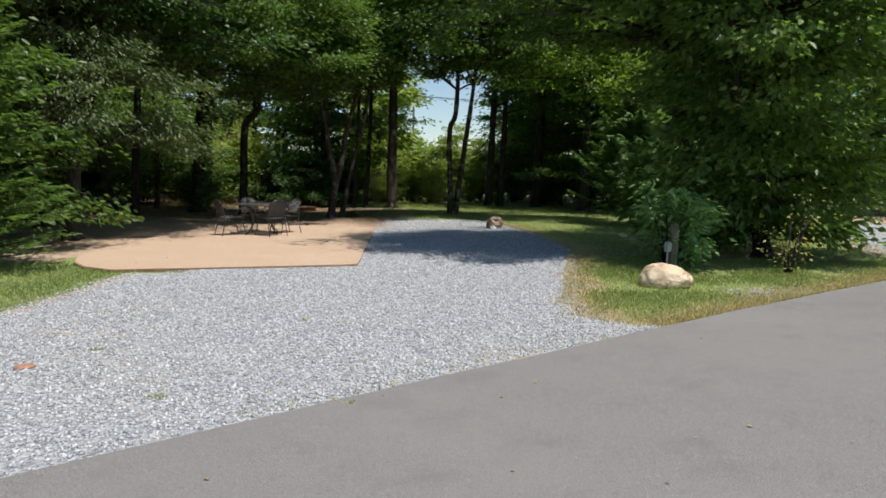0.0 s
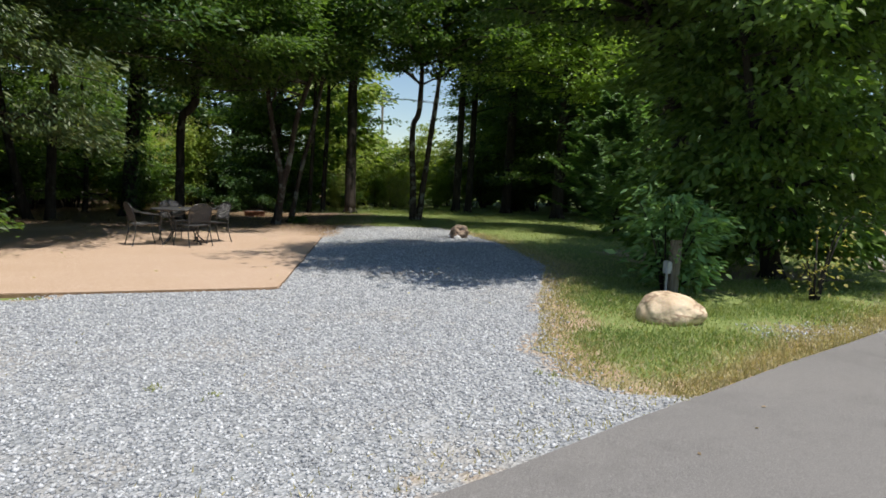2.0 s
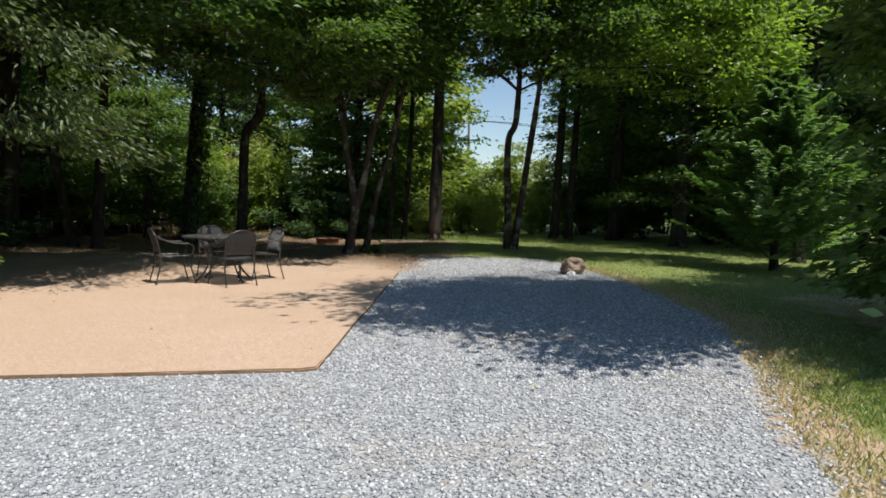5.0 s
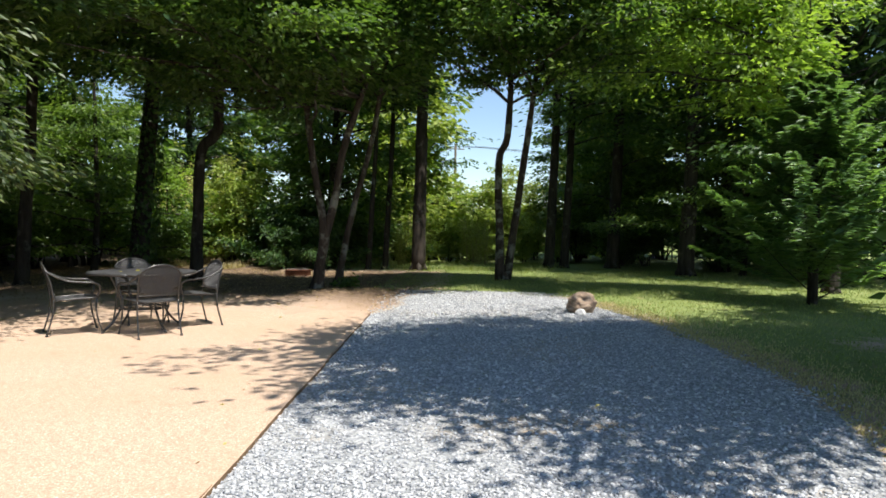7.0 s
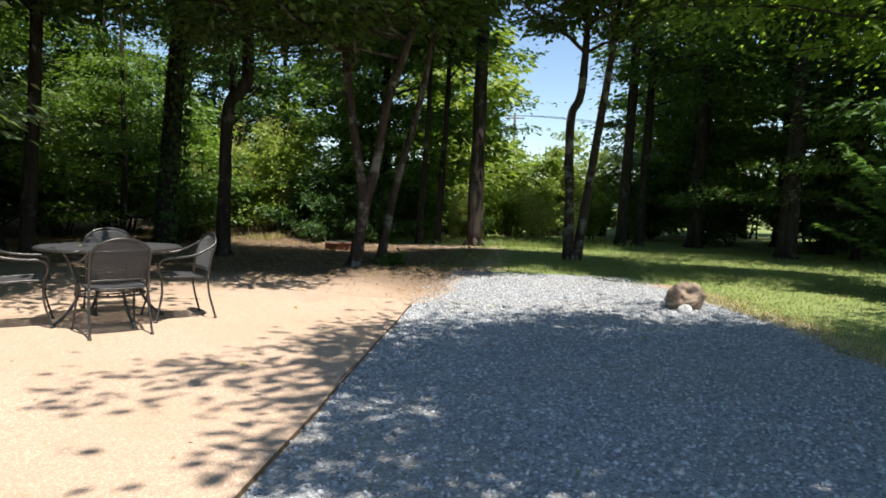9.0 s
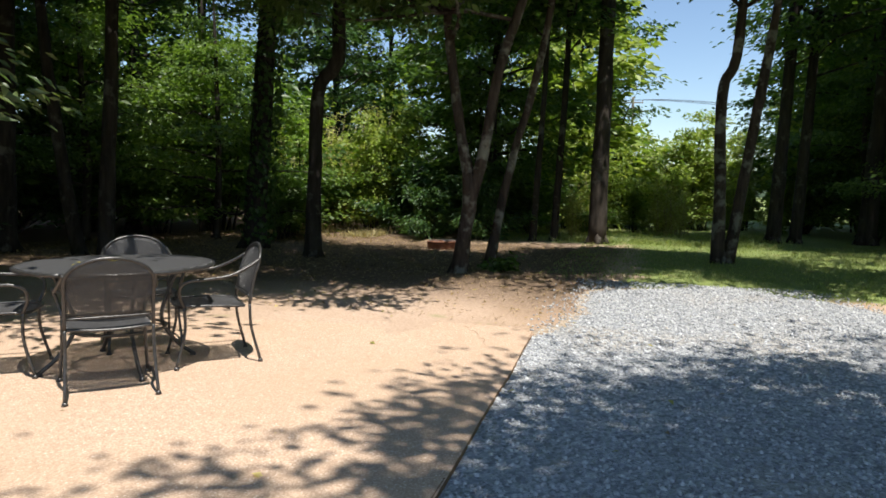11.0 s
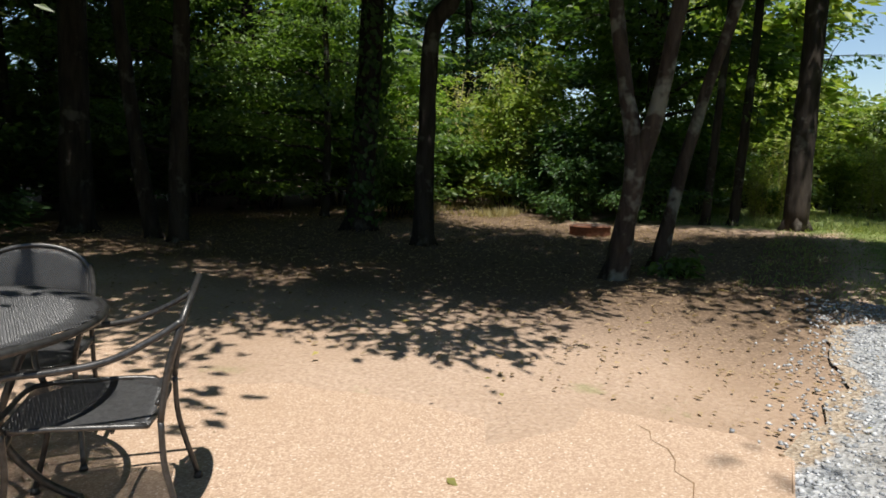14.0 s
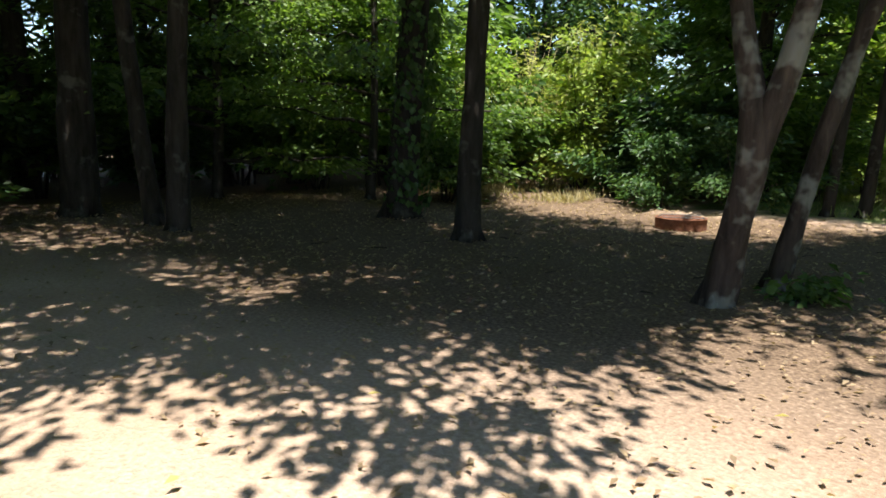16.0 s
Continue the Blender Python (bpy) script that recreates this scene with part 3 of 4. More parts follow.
# trees round the pitch
tree("tree", at(7.2, 15.1), [[(0, 0, -0.05, 0.17), (-0.1, 0.1, 1.4, 0.13), (0.15, 0.0, 4.4, 0.11), (0, 0, 12.0, 0.03)], [(-0.05, 0.05, 1.0, 0.1), (-0.8, -0.5, 2.8, 0.07), (-1.3, -0.6, 5.2, 0.03)]],
     dict(z0=0.45, z1=11.5, rad=3.3, limbs=122, clumps=7, per=92, size=0.16, ratio=0.52, shape="broad", lift=0.22, spread=0.36, flat=0.3, droop=0.5, tilt=0.6), M_BARK, M_LEAF_BEECH,
     "dense broad-leaved tree with branches drooping to the grass", 3)
# Added tree, trunk hidden behind the first; its canopy casts the gravel's shade.
tree("tree", at(6.3, 17.4), [[(0, 0, -0.05, 0.2), (-0.1, 0, 2.2, 0.16), (-1.1, -0.9, 4.4, 0.12), (-2.4, -2.1, 7.4, 0.08), (-2.7, -2.4, 11.0, 0.02)]],
     dict(z0=4.4, z1=11.0, rad=3.6, limbs=100, clumps=6, per=72, size=0.14, ratio=0.56, shape="tall", lift=0.12, spread=0.32, flat=0.32, off=(-2.25, -1.9), tilt=0.5), M_BARK, M_LEAF,
     "spreading tree added so that its low canopy shades the gravel", 4)
# Unseen tree put here only for the shade it throws on the lawn.
tree("tree", at(9.2, 19.4), [[(0, 0, -0.05, 0.18), (0.1, 0, 2.5, 0.15), (-0.1, 0.1, 6, 0.11), (0, 0, 11, 0.03)]],
     dict(z0=5.6, z1=11.5, rad=2.7, limbs=26, clumps=6, per=70, size=0.18, ratio=0.55, shape="round", spread=0.4, flat=0.3, off=(1.0, -1.8)), M_BARK, M_LEAF_DARK,
     "tall dark tree added behind the first to shade the lawn", 5)
tree("tree", at(-9.3, 16.8), [[(0, 0, -0.05, 0.2), (0.1, 0, 2.2, 0.15), (0, 0.1, 5, 0.1), (0.1, 0, 9, 0.03)]],
     dict(z0=2.0, z1=9.5, rad=3.3, off=(-0.3, -0.3), limbs=58, clumps=8, per=130, size=0.125, ratio=0.34, shape="cone", lift=0.6, spread=0.34, flat=0.3, droop=0.8, tilt=0.75), M_BARK, M_LEAF_WILLOW,
     "spreading tree with narrow drooping leaves over the patio", 7)
tree("tree", at(-10.4, 13.2), [[(0, 0, -0.05, 0.17), (0.1, 0, 2.2, 0.13), (0, 0.1, 5, 0.1), (0.1, 0, 8, 0.03)]],
     dict(z0=0.5, z1=9.0, rad=2.8, limbs=60, clumps=7, per=80, size=0.155, ratio=0.48, shape="skirt", spread=0.33, flat=0.35, droop=0.5, tilt=0.65), M_BARK, M_LEAF,
     "broad-leaved tree with foliage close to the ground", 8)
# Stand-in tree: its crown hangs above the view and shades the earth.
tree("tree", at(-12.4, 20.3), [[(0, 0, -0.05, 0.2), (0.1, 0, 2.2, 0.17), (1.0, 0.1, 5, 0.14), (2.4, -0.2, 6.4, 0.1), (4.4, -0.6, 8.4, 0.03)]],
     dict(z0=4.6, z1=8.6, rad=2.8, limbs=40, clumps=7, per=90, size=0.155, shape="vault", spread=0.4, flat=0.28, off=(3.7, -1.5)), M_BARK, M_LEAF_DARK,
     "wide dark woodland tree added to shade the bare earth", 18)
conifer("juniper", at(-8.2, 11.4), 6.5, 1.55, M_CONIFER, "feathery green juniper at the edge of the grass", 9, 520, 50, 0.06)
conifer("juniper", at(7.0, 24.5), 4.3, 2.3, M_THUJA, "feathery arborvitae with flat light green sprays", 10, 200, 150, 0.08, 1.5, (0.15, 0.7))
tree("tree", at(-4.35, 25.9), [[(0, 0, -0.05, 0.14), (0.1, -0.05, 0.6, 0.115), (0.2, -0.1, 1.25, 0.11), (0.07, -0.1, 2.0, 0.078), (-0.2, 0, 3.6, 0.075), (-0.5, 0, 7.0, 0.03)],
                               [(0.18, -0.08, 1.05, 0.1), (0.42, -0.1, 2.0, 0.085), (0.65, -0.1, 3.2, 0.075), (1.3, 0.1, 5.2, 0.05), (2.2, 0.1, 7.4, 0.02)]],
     dict(z0=4.0, z1=7.0, rad=3.3, limbs=58, clumps=7, per=110, size=0.135, ratio=0.55, shape="vault", lift=0.15, spread=0.34, flat=0.3, off=(-1.6, -3.0), tilt=0.5), M_BARK_GREY, M_LEAF,
     "forked tree with mottled grey-brown lichened bark", 11)
tree("tree", at(-4.1, 27.1), [[(0, 0, -0.05, 0.105), (0.18, 0, 0.9, 0.078), (0.42, 0, 2.0, 0.068), (0.8, 0, 3.4, 0.06), (1.3, 0, 6.5, 0.03)]],
     dict(z0=4.6, z1=8.5, rad=2.4, limbs=20, clumps=6, per=60, size=0.18, spread=0.4, flat=0.26, off=(1.0, -0.8)), M_BARK_GREY, M_LEAF, "slim leaning tree with pale lichen on its bark", 12)
tree("tree", at(-8.2, 27.6), [[(0, 0, -0.05, 0.17), (0.05, 0, 1.5, 0.13), (0.12, 0, 3.1, 0.125), (0.45, 0, 3.55, 0.13), (0.55, 0, 4.4, 0.11), (0.5, 0, 10, 0.03)]],
     dict(z0=5.2, z1=9.5, rad=2.9, limbs=26, clumps=6, per=60, size=0.19, spread=0.42, flat=0.26, off=(1.4, -1.6)), M_BARK, M_LEAF, "dark tree with a kinked trunk", 13)
ivy_tree = tree("tree", at(-10.6, 29.0), [[(0, 0, -0.05, 0.27), (0.1, 0, 1.5, 0.22), (0.3, 0.0, 4, 0.2), (0.7, 0, 9, 0.1), (0.8, 0, 14, 0.03)]],
                dict(z0=5.5, z1=11, rad=2.4, limbs=22, clumps=6, per=60, size=0.19, spread=0.42, flat=0.26, off=(1.6, -2.2)), M_BARK, M_LEAF_DARK, "tall tree with an ivy-clad trunk", 14)
tree("pine_tree", at(-2.7, 34.7), [[(0, 0, -0.05, 0.24), (0.05, 0, 3, 0.2), (0.1, 0, 7, 0.17), (0.05, 0, 13, 0.11), (0, 0, 19, 0.03)]],
     dict(z0=7.2, z1=18, rad=2.4, off=(0.7, -2.0), limbs=34, clumps=6, per=50, size=0.18, spread=0.42, flat=0.24, shape="open", lift=0.2), M_BARK_PINE, M_LEAF, "tall straight tree with plated dark bark", 15)
tree("tree", at(0.4, 30.3), [[(-0.1, 0, -0.05, 0.14), (-0.1, 0, 1.2, 0.11), (-0.15, 0, 3.2, 0.1), (0.1, 0, 4.2, 0.09), (0.2, 0, 8.5, 0.03)],
                             [(0.1, 0.1, -0.05, 0.13), (0.3, 0.1, 1.5, 0.1), (0.55, 0.1, 3.4, 0.09), (0.75, 0.1, 5, 0.07), (1.2, 0.1, 9, 0.03)]],
     dict(z0=5.2, z1=9.0, rad=3.8, off=(0.4, -3.0), limbs=78, clumps=7, per=70, size=0.17, shape="vault", spread=0.36, flat=0.28), M_BARK_GREY, M_LEAF, "twin-stemmed tree standing in the grass", 16)
tree("tree", at(8.9, 27.6), [[(0, 0, -0.05, 0.17), (0.1, 0, 2, 0.14), (-0.6, -0.3, 4.6, 0.1), (-2.2, -0.8, 6.8, 0.03)]],
     dict(z0=4.3, z1=7.2, rad=2.2, limbs=24, clumps=6, per=64, size=0.165, spread=0.34, flat=0.4, off=(-3.4, -1.2), tilt=0.7), M_BARK, M_LEAF_BRIGHT, "tree with bright yellow-green leaves", 17)
for k, (x, y, r, h, z0) in enumerate([(-4.65, 34.9, 0.1, 11, 5.5), (-4.05, 35.2, 0.11, 12, 5.5), (2.5, 38, 0.2, 16, 4.5), (3.15, 38.1, 0.17, 15, 5), (5.2, 38.4, 0.24, 17, 4), (7.0, 34.0, 0.26, 16, 4),
                                      (-14.2, 25.1, 0.26, 17, 5), (-12.3, 25.3, 0.13, 11, 5), (-11.55, 25.2, 0.15, 11, 5)]):
    bend = (-0.35 if x == -12.3 else 0.1)
    tree("tree", at(x, y), [[(0, 0, -0.05, r), (bend, 0, h * 0.15, r * 0.85), (bend * 2.4, 0.05, h * 0.45, r * 0.65), (bend * 3, 0, h, 0.03)]],
         dict(z0=z0, z1=h + 0.5, rad=(2.0 if x < -4 else 3.3) if x > -10 else 3.0, limbs=24 if x > -10 else 28, clumps=6, per=50, size=0.2, spread=0.42, flat=0.28, shape="round", off=(1.2, -1.2) if x < -10 else ((1.2, -2.2) if x > 0 else (0.4, -0.6))), M_BARK, M_LEAF_DARK if k % 2 else M_LEAF,
         "tall woodland tree with a dark trunk", 30 + k, "woodland trees")

# low-branched beeches, in flat layers
beech = tree("tree", at(-13.2, 31.0), [[(0, 0, -0.05, 0.1), (0.1, 0, 1.5, 0.08), (0, 0.1, 3.5, 0.06), (0, 0, 6.2, 0.02)]],
             dict(z0=0.6, z1=5.0, rad=3.9, limbs=13, clumps=6, per=120, size=0.12, shape="cone", lift=0.3, spread=0.45, flat=0.16, tilt=0.5), M_BARK, M_LEAF_BEECH,
             "young low-branched tree with layered leafy sprays", 19, "understory trees")
for i, (x, y, s) in enumerate([(-15.8, 28.8, 1.1), (-17.9, 36.8, 1.0), (-18.2, 30.8, 1.3), (-15.6, 33.6, 1.2), (-7.4, 38.5, 0.9), (9.2, 34.5, 1.1), (5.6, 40.5, 1.0)]):
    copy_thing(beech, pose(x * PLAN, y * PLAN, 0, 0, 0, 70 * i + 30) @ Matrix.Diagonal((s, s, s, 1)))

# the woods behind: four kinds, repeated
kinds = []
for k, (h, z0, rad, leaf) in enumerate([(15, 2.6, 3.6, M_LEAF), (18, 4.0, 3.6, M_LEAF_DARK), (12, 1.6, 3.2, M_LEAF_DARK), (10, 1.2, 3.0, M_LEAF)]):
    kinds.append(tree("tree", at(-18 - 4 * k, 33 + 2 * (k % 2)), [[(0, 0, -0.05, 0.2), (0.1, 0.1, h * 0.3, 0.15), (0, 0, h * 0.6, 0.1), (0, 0, h, 0.03)]],
                      dict(z0=z0, z1=h + 0.5, rad=rad, limbs=38, clumps=7, per=44, size=0.25, spread=0.46, flat=0.3, tilt=0.65), M_BARK, leaf, "leafy tree of the surrounding woods", 50 + k, "woods"))
spots = [(-12.8, 16.5), (-19, 18), (-15.5, 12.5), (-21, 24), (-18, 37), (9, 41), (6.3, 43), (13.5, 42), (-15, 42), (-22, 30), (-24, 37),
         (-25, 16), (-20, 10), (10.5, 31), (12, 36), (15, 31), (18, 38), (22, 33), (28, 36), (14, 34), (32, 30), (9.5, 37.5),
         (-30, 24), (-5.2, 51), (-9.6, 51), (-11.5, 49.5), (-16, 51), (20, 36), (17, 34.8), (24.5, 37), (-17.8, 25.8), (-16.6, 21.6), (-20, 28), (-22.5, 20.5), (5.5, 50), (10, 50.5), (-7, 53), (-13, 53), (7, 52), (13, 53), (-20, 50), (20, 50), (-28, 45), (-6.4, 37.2)]
for i, (x, y) in enumerate(spots):
    copy_thing(kinds[(i * 7 + i // 4) % 4], pose(x * PLAN, y * PLAN, 0, 0, 0, (i * 137) % 360))

# ivy on the leaning trunk
rng = np.random.RandomState(77)
n = 1500
u, a = rng.uniform(0, 1, n), rng.uniform(0, 6.283, n)
z = 0.1 + 6.5 * u
r = 0.25 - 0.1 * u + rng.uniform(0.0, 0.13, n)
c = np.stack([0.1 + 0.075 * z + r * np.cos(a), r * np.sin(a), z], 1)
out = np.stack([np.cos(a), np.sin(a), np.full(n, 0.3)], 1)
leaves_object("ivy", c, np.stack([-np.sin(a) * 0.4, np.cos(a) * 0.4, np.full(n, -1.0)], 1) + rng.normal(size=(n, 3)) * 0.3, out + rng.normal(size=(n, 3)) * 0.4,
              rng.uniform(0.08, 0.15, n), rng.uniform(0.07, 0.12, n), M_LEAF_DARK, ivy_tree, "dark glossy ivy")

# undergrowth
shrub_a = bush("shrub", at(-6.6, 37), 2.2, 1.7, 60, 60, 0.18, M_LEAF, "leafy undergrowth shrub at the wood's edge", 70, group="undergrowth")
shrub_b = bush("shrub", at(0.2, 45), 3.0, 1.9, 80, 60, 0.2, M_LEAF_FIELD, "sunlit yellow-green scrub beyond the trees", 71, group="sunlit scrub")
shrub_c = bush("shrub", at(-24, 29), 2.4, 1.8, 60, 56, 0.19, M_LEAF_DARK, "dark undergrowth shrub under the trees", 72, group="undergrowth")
# Third value picks the leaf tone: mid, sun-toned or dark.
hedge = [(-4.5, 42, 1, 1), (-2.6, 44.5, 0, 1.45), (-3.3, 47, 0, 1.7), (2.4, 45.5, 1, 0.8), (4.6, 45, 1, 1.0), (-7.3, 43, 0, 1.25), (-1.9, 41.2, 1, 0.55), (1.6, 41.2, 1, 0.5), (-9, 36.5, 2, 0.9), (-7.9, 37.6, 0, 0.9), (-6.4, 40.5, 0, 1.3),
         (-8.0, 35.3, 2, 0.95), (-10.3, 37, 1, 0.95), (-12, 33, 0, 0.9), (-17.5, 23.6, 2, 1), (-12.8, 21.5, 2, 0.8), (-13, 18.4, 0, 0.9),
         (-16, 32, 0, 1.2), (-12.6, 35.6, 0, 1.1), (-15.5, 34.5, 0, 1.9), (-18.5, 31.5, 0, 1.9), (-18.5, 26, 0, 1.6), (-19, 29, 2, 1.3), (7.2, 41, 0, 1), (9.3, 37, 2, 1), (6.0, 40.5, 0, 0.7), (11, 33, 2, 1.1), (-5.4, 38.5, 0, 0.7), (-3.5, 38.8, 0, 0.5), (12.5, 39, 0, 1.3),
         (16, 35, 0, 1.2), (-12, 15, 2, 1), (-11.2, 14.2, 2, 0.7), (-10.5, 36, 1, 0.8), (0.3, 49, 1, 1.0), (-5, 47, 1, 1.5), (5.5, 49, 1, 1.3), (-11.6, 31.8, 0, 0.8), (-7.6, 33.9, 2, 0.55), (-6.2, 34.5, 2, 0.6)]
hedge += [(-0.9, 43, 1, 0.75), (0.7, 44.5, 1, 0.8), (2.0, 47, 1, 0.9), (-1.6, 46, 1, 0.95), (3.4, 43, 1, 0.6), (-3.0, 40.5, 1, 0.75)]
for k in range(26):   # the wood's far edge, closed by scrub
    x = -34 + k * 2.75
    if not -3.5 < x < 3.5:
        hedge.append((x, 46.5 + 2.5 * math.sin(k * 2.1), (0, 2, 0, 1)[k % 4], 1.7 + 0.4 * math.sin(k * 1.3)))
for k in range(12):   # and its left flank
    hedge.append((-18 - 4 * (k % 2) - 0.4 * k, 10 + k * 2.6, (2, 0)[k % 2], 1.5))
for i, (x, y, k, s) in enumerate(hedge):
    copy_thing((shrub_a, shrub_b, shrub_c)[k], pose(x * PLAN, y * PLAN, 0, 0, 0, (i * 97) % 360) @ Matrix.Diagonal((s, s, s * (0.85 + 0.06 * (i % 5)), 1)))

# tall sunlit canes and a slender bright sapling at the wood's edge


def canes(name, base, n, height, rad, leaf, label, seed, group=""):
    """A thicket of thin upright canes with narrow leaves."""
    rng = np.random.RandomState(seed)
    ob = thing(name, Matrix.Translation(base), label, "thicket", group)
    tb, clumps = Tubes(), []
    for i in range(n):
        a, r = rng.uniform(0, 6.283), rad * math.sqrt(rng.uniform(0, 1))
        x, y, h = r * math.cos(a), r * math.sin(a), height * rng.uniform(0.5, 1.1)
        lx, ly = rng.normal(0, 0.12, 2) * h
        pts = [(x, y, -0.03), (x + lx * 0.35, y + ly * 0.35, h * 0.55), (x + lx, y + ly, h)]
        tb.add(pts, [0.012, 0.009, 0.003], 5)
        for m in range(7):
            u = rng.uniform(0.12, 1.0)
            clumps.append((x + lx * u * u, y + ly * u * u, h * u, math.cos(a), math.sin(a)))
    tb.done("branchwork", M_CANE, ob, "pale dry canes", "stuff")
    c = foliage(rng, clumps, 16, 0.16, 1.0, 0.15, 0.26, 0.1, 1.0)
    keep = c[0][:, 2] > 0.03
    leaves_object("foliage", *[v[keep] for v in c], leaf, ob)
    return ob


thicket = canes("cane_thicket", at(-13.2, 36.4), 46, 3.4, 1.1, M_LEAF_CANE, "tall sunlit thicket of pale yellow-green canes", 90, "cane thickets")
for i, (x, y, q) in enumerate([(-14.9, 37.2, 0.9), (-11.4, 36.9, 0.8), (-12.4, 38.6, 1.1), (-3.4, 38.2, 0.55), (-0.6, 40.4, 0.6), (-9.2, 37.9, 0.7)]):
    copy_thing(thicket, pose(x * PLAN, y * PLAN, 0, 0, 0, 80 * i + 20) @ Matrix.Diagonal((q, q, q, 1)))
tree("sapling", at(-12.0, 33.6), [[(0, 0, -0.03, 0.035), (0.05, 0, 1.4, 0.025), (0.0, 0.05, 3.3, 0.01)]],
     dict(z0=2.3, z1=3.4, rad=0.8, limbs=11, clumps=4, per=26, size=0.15, shape="vault", spread=0.2, flat=0.3), M_BARK, M_LEAF_BRIGHT,
     "slender sapling with bright yellow-green leaves", 91)

# ======== things ========


def rounded(pts, radius, sides=8, closed=False, n=6):
    """A bent round bar through points, as a bmesh."""
    pts = [np.array((*p, radius)) for p in pts]
    line = along(pts, n * (len(pts) - 1) + 1) if len(pts) > 2 else np.array(pts)
    tb = Tubes()
    tb.add(line[:, :3], [radius] * len(line), sides)
    bm = bmesh.new()
    vs = [bm.verts.new(v) for v in tb.v]
    for f in tb.f:
        bm.faces.new([vs[i] for i in f])
    return bm


def boulder(name, base, size, mat, label, seed, turn=0.0, sink=0.12, category="boulder", cut=0.0, slope=0.0):
    bm = bmesh.new()
    bmesh.ops.create_icosphere(bm, subdivisions=5, radius=0.5)
    for v in bm.verts:
        c = v.co.copy()
        d = c.normalized()
        k = 1 + 0.16 * noise.noise(d * 1.1 + Vector((seed, 0, 0))) + 0.07 * noise.noise(d * 2.7 + Vector((0, seed, 0))) + 0.018 * noise.noise(d * 9 + Vector((0, 0, seed)))
        if cut:
            k *= 1 - cut * max(0.0, noise.noise(d * 1.9 + Vector((seed, seed, 0))))
        v.co = Vector((c.x * size[0] * k, c.y * size[1] * k, c.z * size[2] * k * (1 - slope * (d.x + 0.3 * d.y)) + size[2] * (0.5 - sink)))
    ob = part(name, bm, mat)
    ob.matrix_world = Matrix.Translation(base) @ pose(0, 0, 0, 0, 0, turn)
    return tagged(ob, label, category)


boulder("boulder", at(3.6, 10.85), (0.73, 0.54, 0.46), M_BOULDER, "smooth tan boulder resting on the grass", 2.3, -12, 0.3, slope=0.14)
boulder("rock", at(1.68, 22.0), (0.5, 0.38, 0.42), M_ROCK, "angular brown rock at the end of the gravel", 2.7, 200, 0.15, "rock", 0.45)
boulder("stone", at(1.6, 21.6), (0.16, 0.12, 0.13), M_PALE, "small pale stone against the brown rock", 4.4, 0, 0.15, "stone")
boulder("boulder", at(10.9, 19.9), (1.0, 0.7, 0.6), M_REDROCK, "reddish boulder on the verge", 8.8, 15, 0.2)

boulder("stone", at(-3.65, 5.75), (0.15, 0.09, 0.05), M_REDROCK, "flat red stone lying in the gravel", 3.1, 40, 0.1, "stone")

post = thing("utility_post", Matrix.Translation(at(4.37, 12.75)) @ pose(0, 0, 0, 0, 1.5, 10), "weathered square timber post with a small grey box", "post")
bm = bmesh.new()
bmesh.ops.create_cube(bm, size=1, matrix=Matrix.Translation((0, 0, 0.33)) @ Matrix.Diagonal((0.115, 0.125, 0.84, 1)))
bmesh.ops.bevel(bm, geom=[e for e in bm.edges], offset=0.014, segments=2, affect="EDGES")
part("timber", bm, M_POST, post, "", False)
bm = bmesh.new()
bmesh.ops.create_cube(bm, size=1, matrix=Matrix.Translation((-0.1, 0.0, 0.38)) @ Matrix.Diagonal((0.08, 0.11, 0.17, 1)))
bmesh.ops.bevel(bm, geom=[e for e in bm.edges], offset=0.012, segments=2, affect="EDGES")
box = part("outlet_box", bm, M_BOX, post, "pale grey outlet box", False)
bm = bmesh.new()
bmesh.ops.create_cube(bm, size=1, matrix=Matrix.Translation((-0.1, -0.058, 0.39)) @ Matrix.Diagonal((0.07, 0.014, 0.11, 1)))
bmesh.ops.bevel(bm, geom=[e for e in bm.edges], offset=0.005, segments=2, affect="EDGES")
part("cover", bm, M_BOX, box, "hinged cover", False)
part("conduit", rounded([(-0.1, 0, 0.31), (-0.1, 0, 0.1), (-0.1, 0, -0.04)], 0.016), M_BOX, post, "grey conduit")


def lattice(shape, pitch, half, inside, extra=0.0021):
    """Expanded metal: crossing flat strands on a surface shape(u, v), kept where inside(u, v)."""
    tb = Tubes()
    n = int(2.2 * half / pitch)
    for sgn in (1, -1):
        for i in range(-n, n + 1):
            run = []
            for s in np.linspace(-1.5 * half, 1.5 * half, 61):
                u, v = s * 0.62 + i * pitch * 0.5, sgn * s * 0.78
                if inside(u, v):
                    run.append(shape(u, v))
                elif len(run) > 1:
                    tb.add(run[::3] + [run[-1]], [extra * 1.05] * (len(run[::3]) + 1), 4)
                    run = []
                else:
                    run = []
            if len(run) > 1:
                tb.add(run[::3] + [run[-1]], [extra * 1.05] * (len(run[::3]) + 1), 4)
    return tb


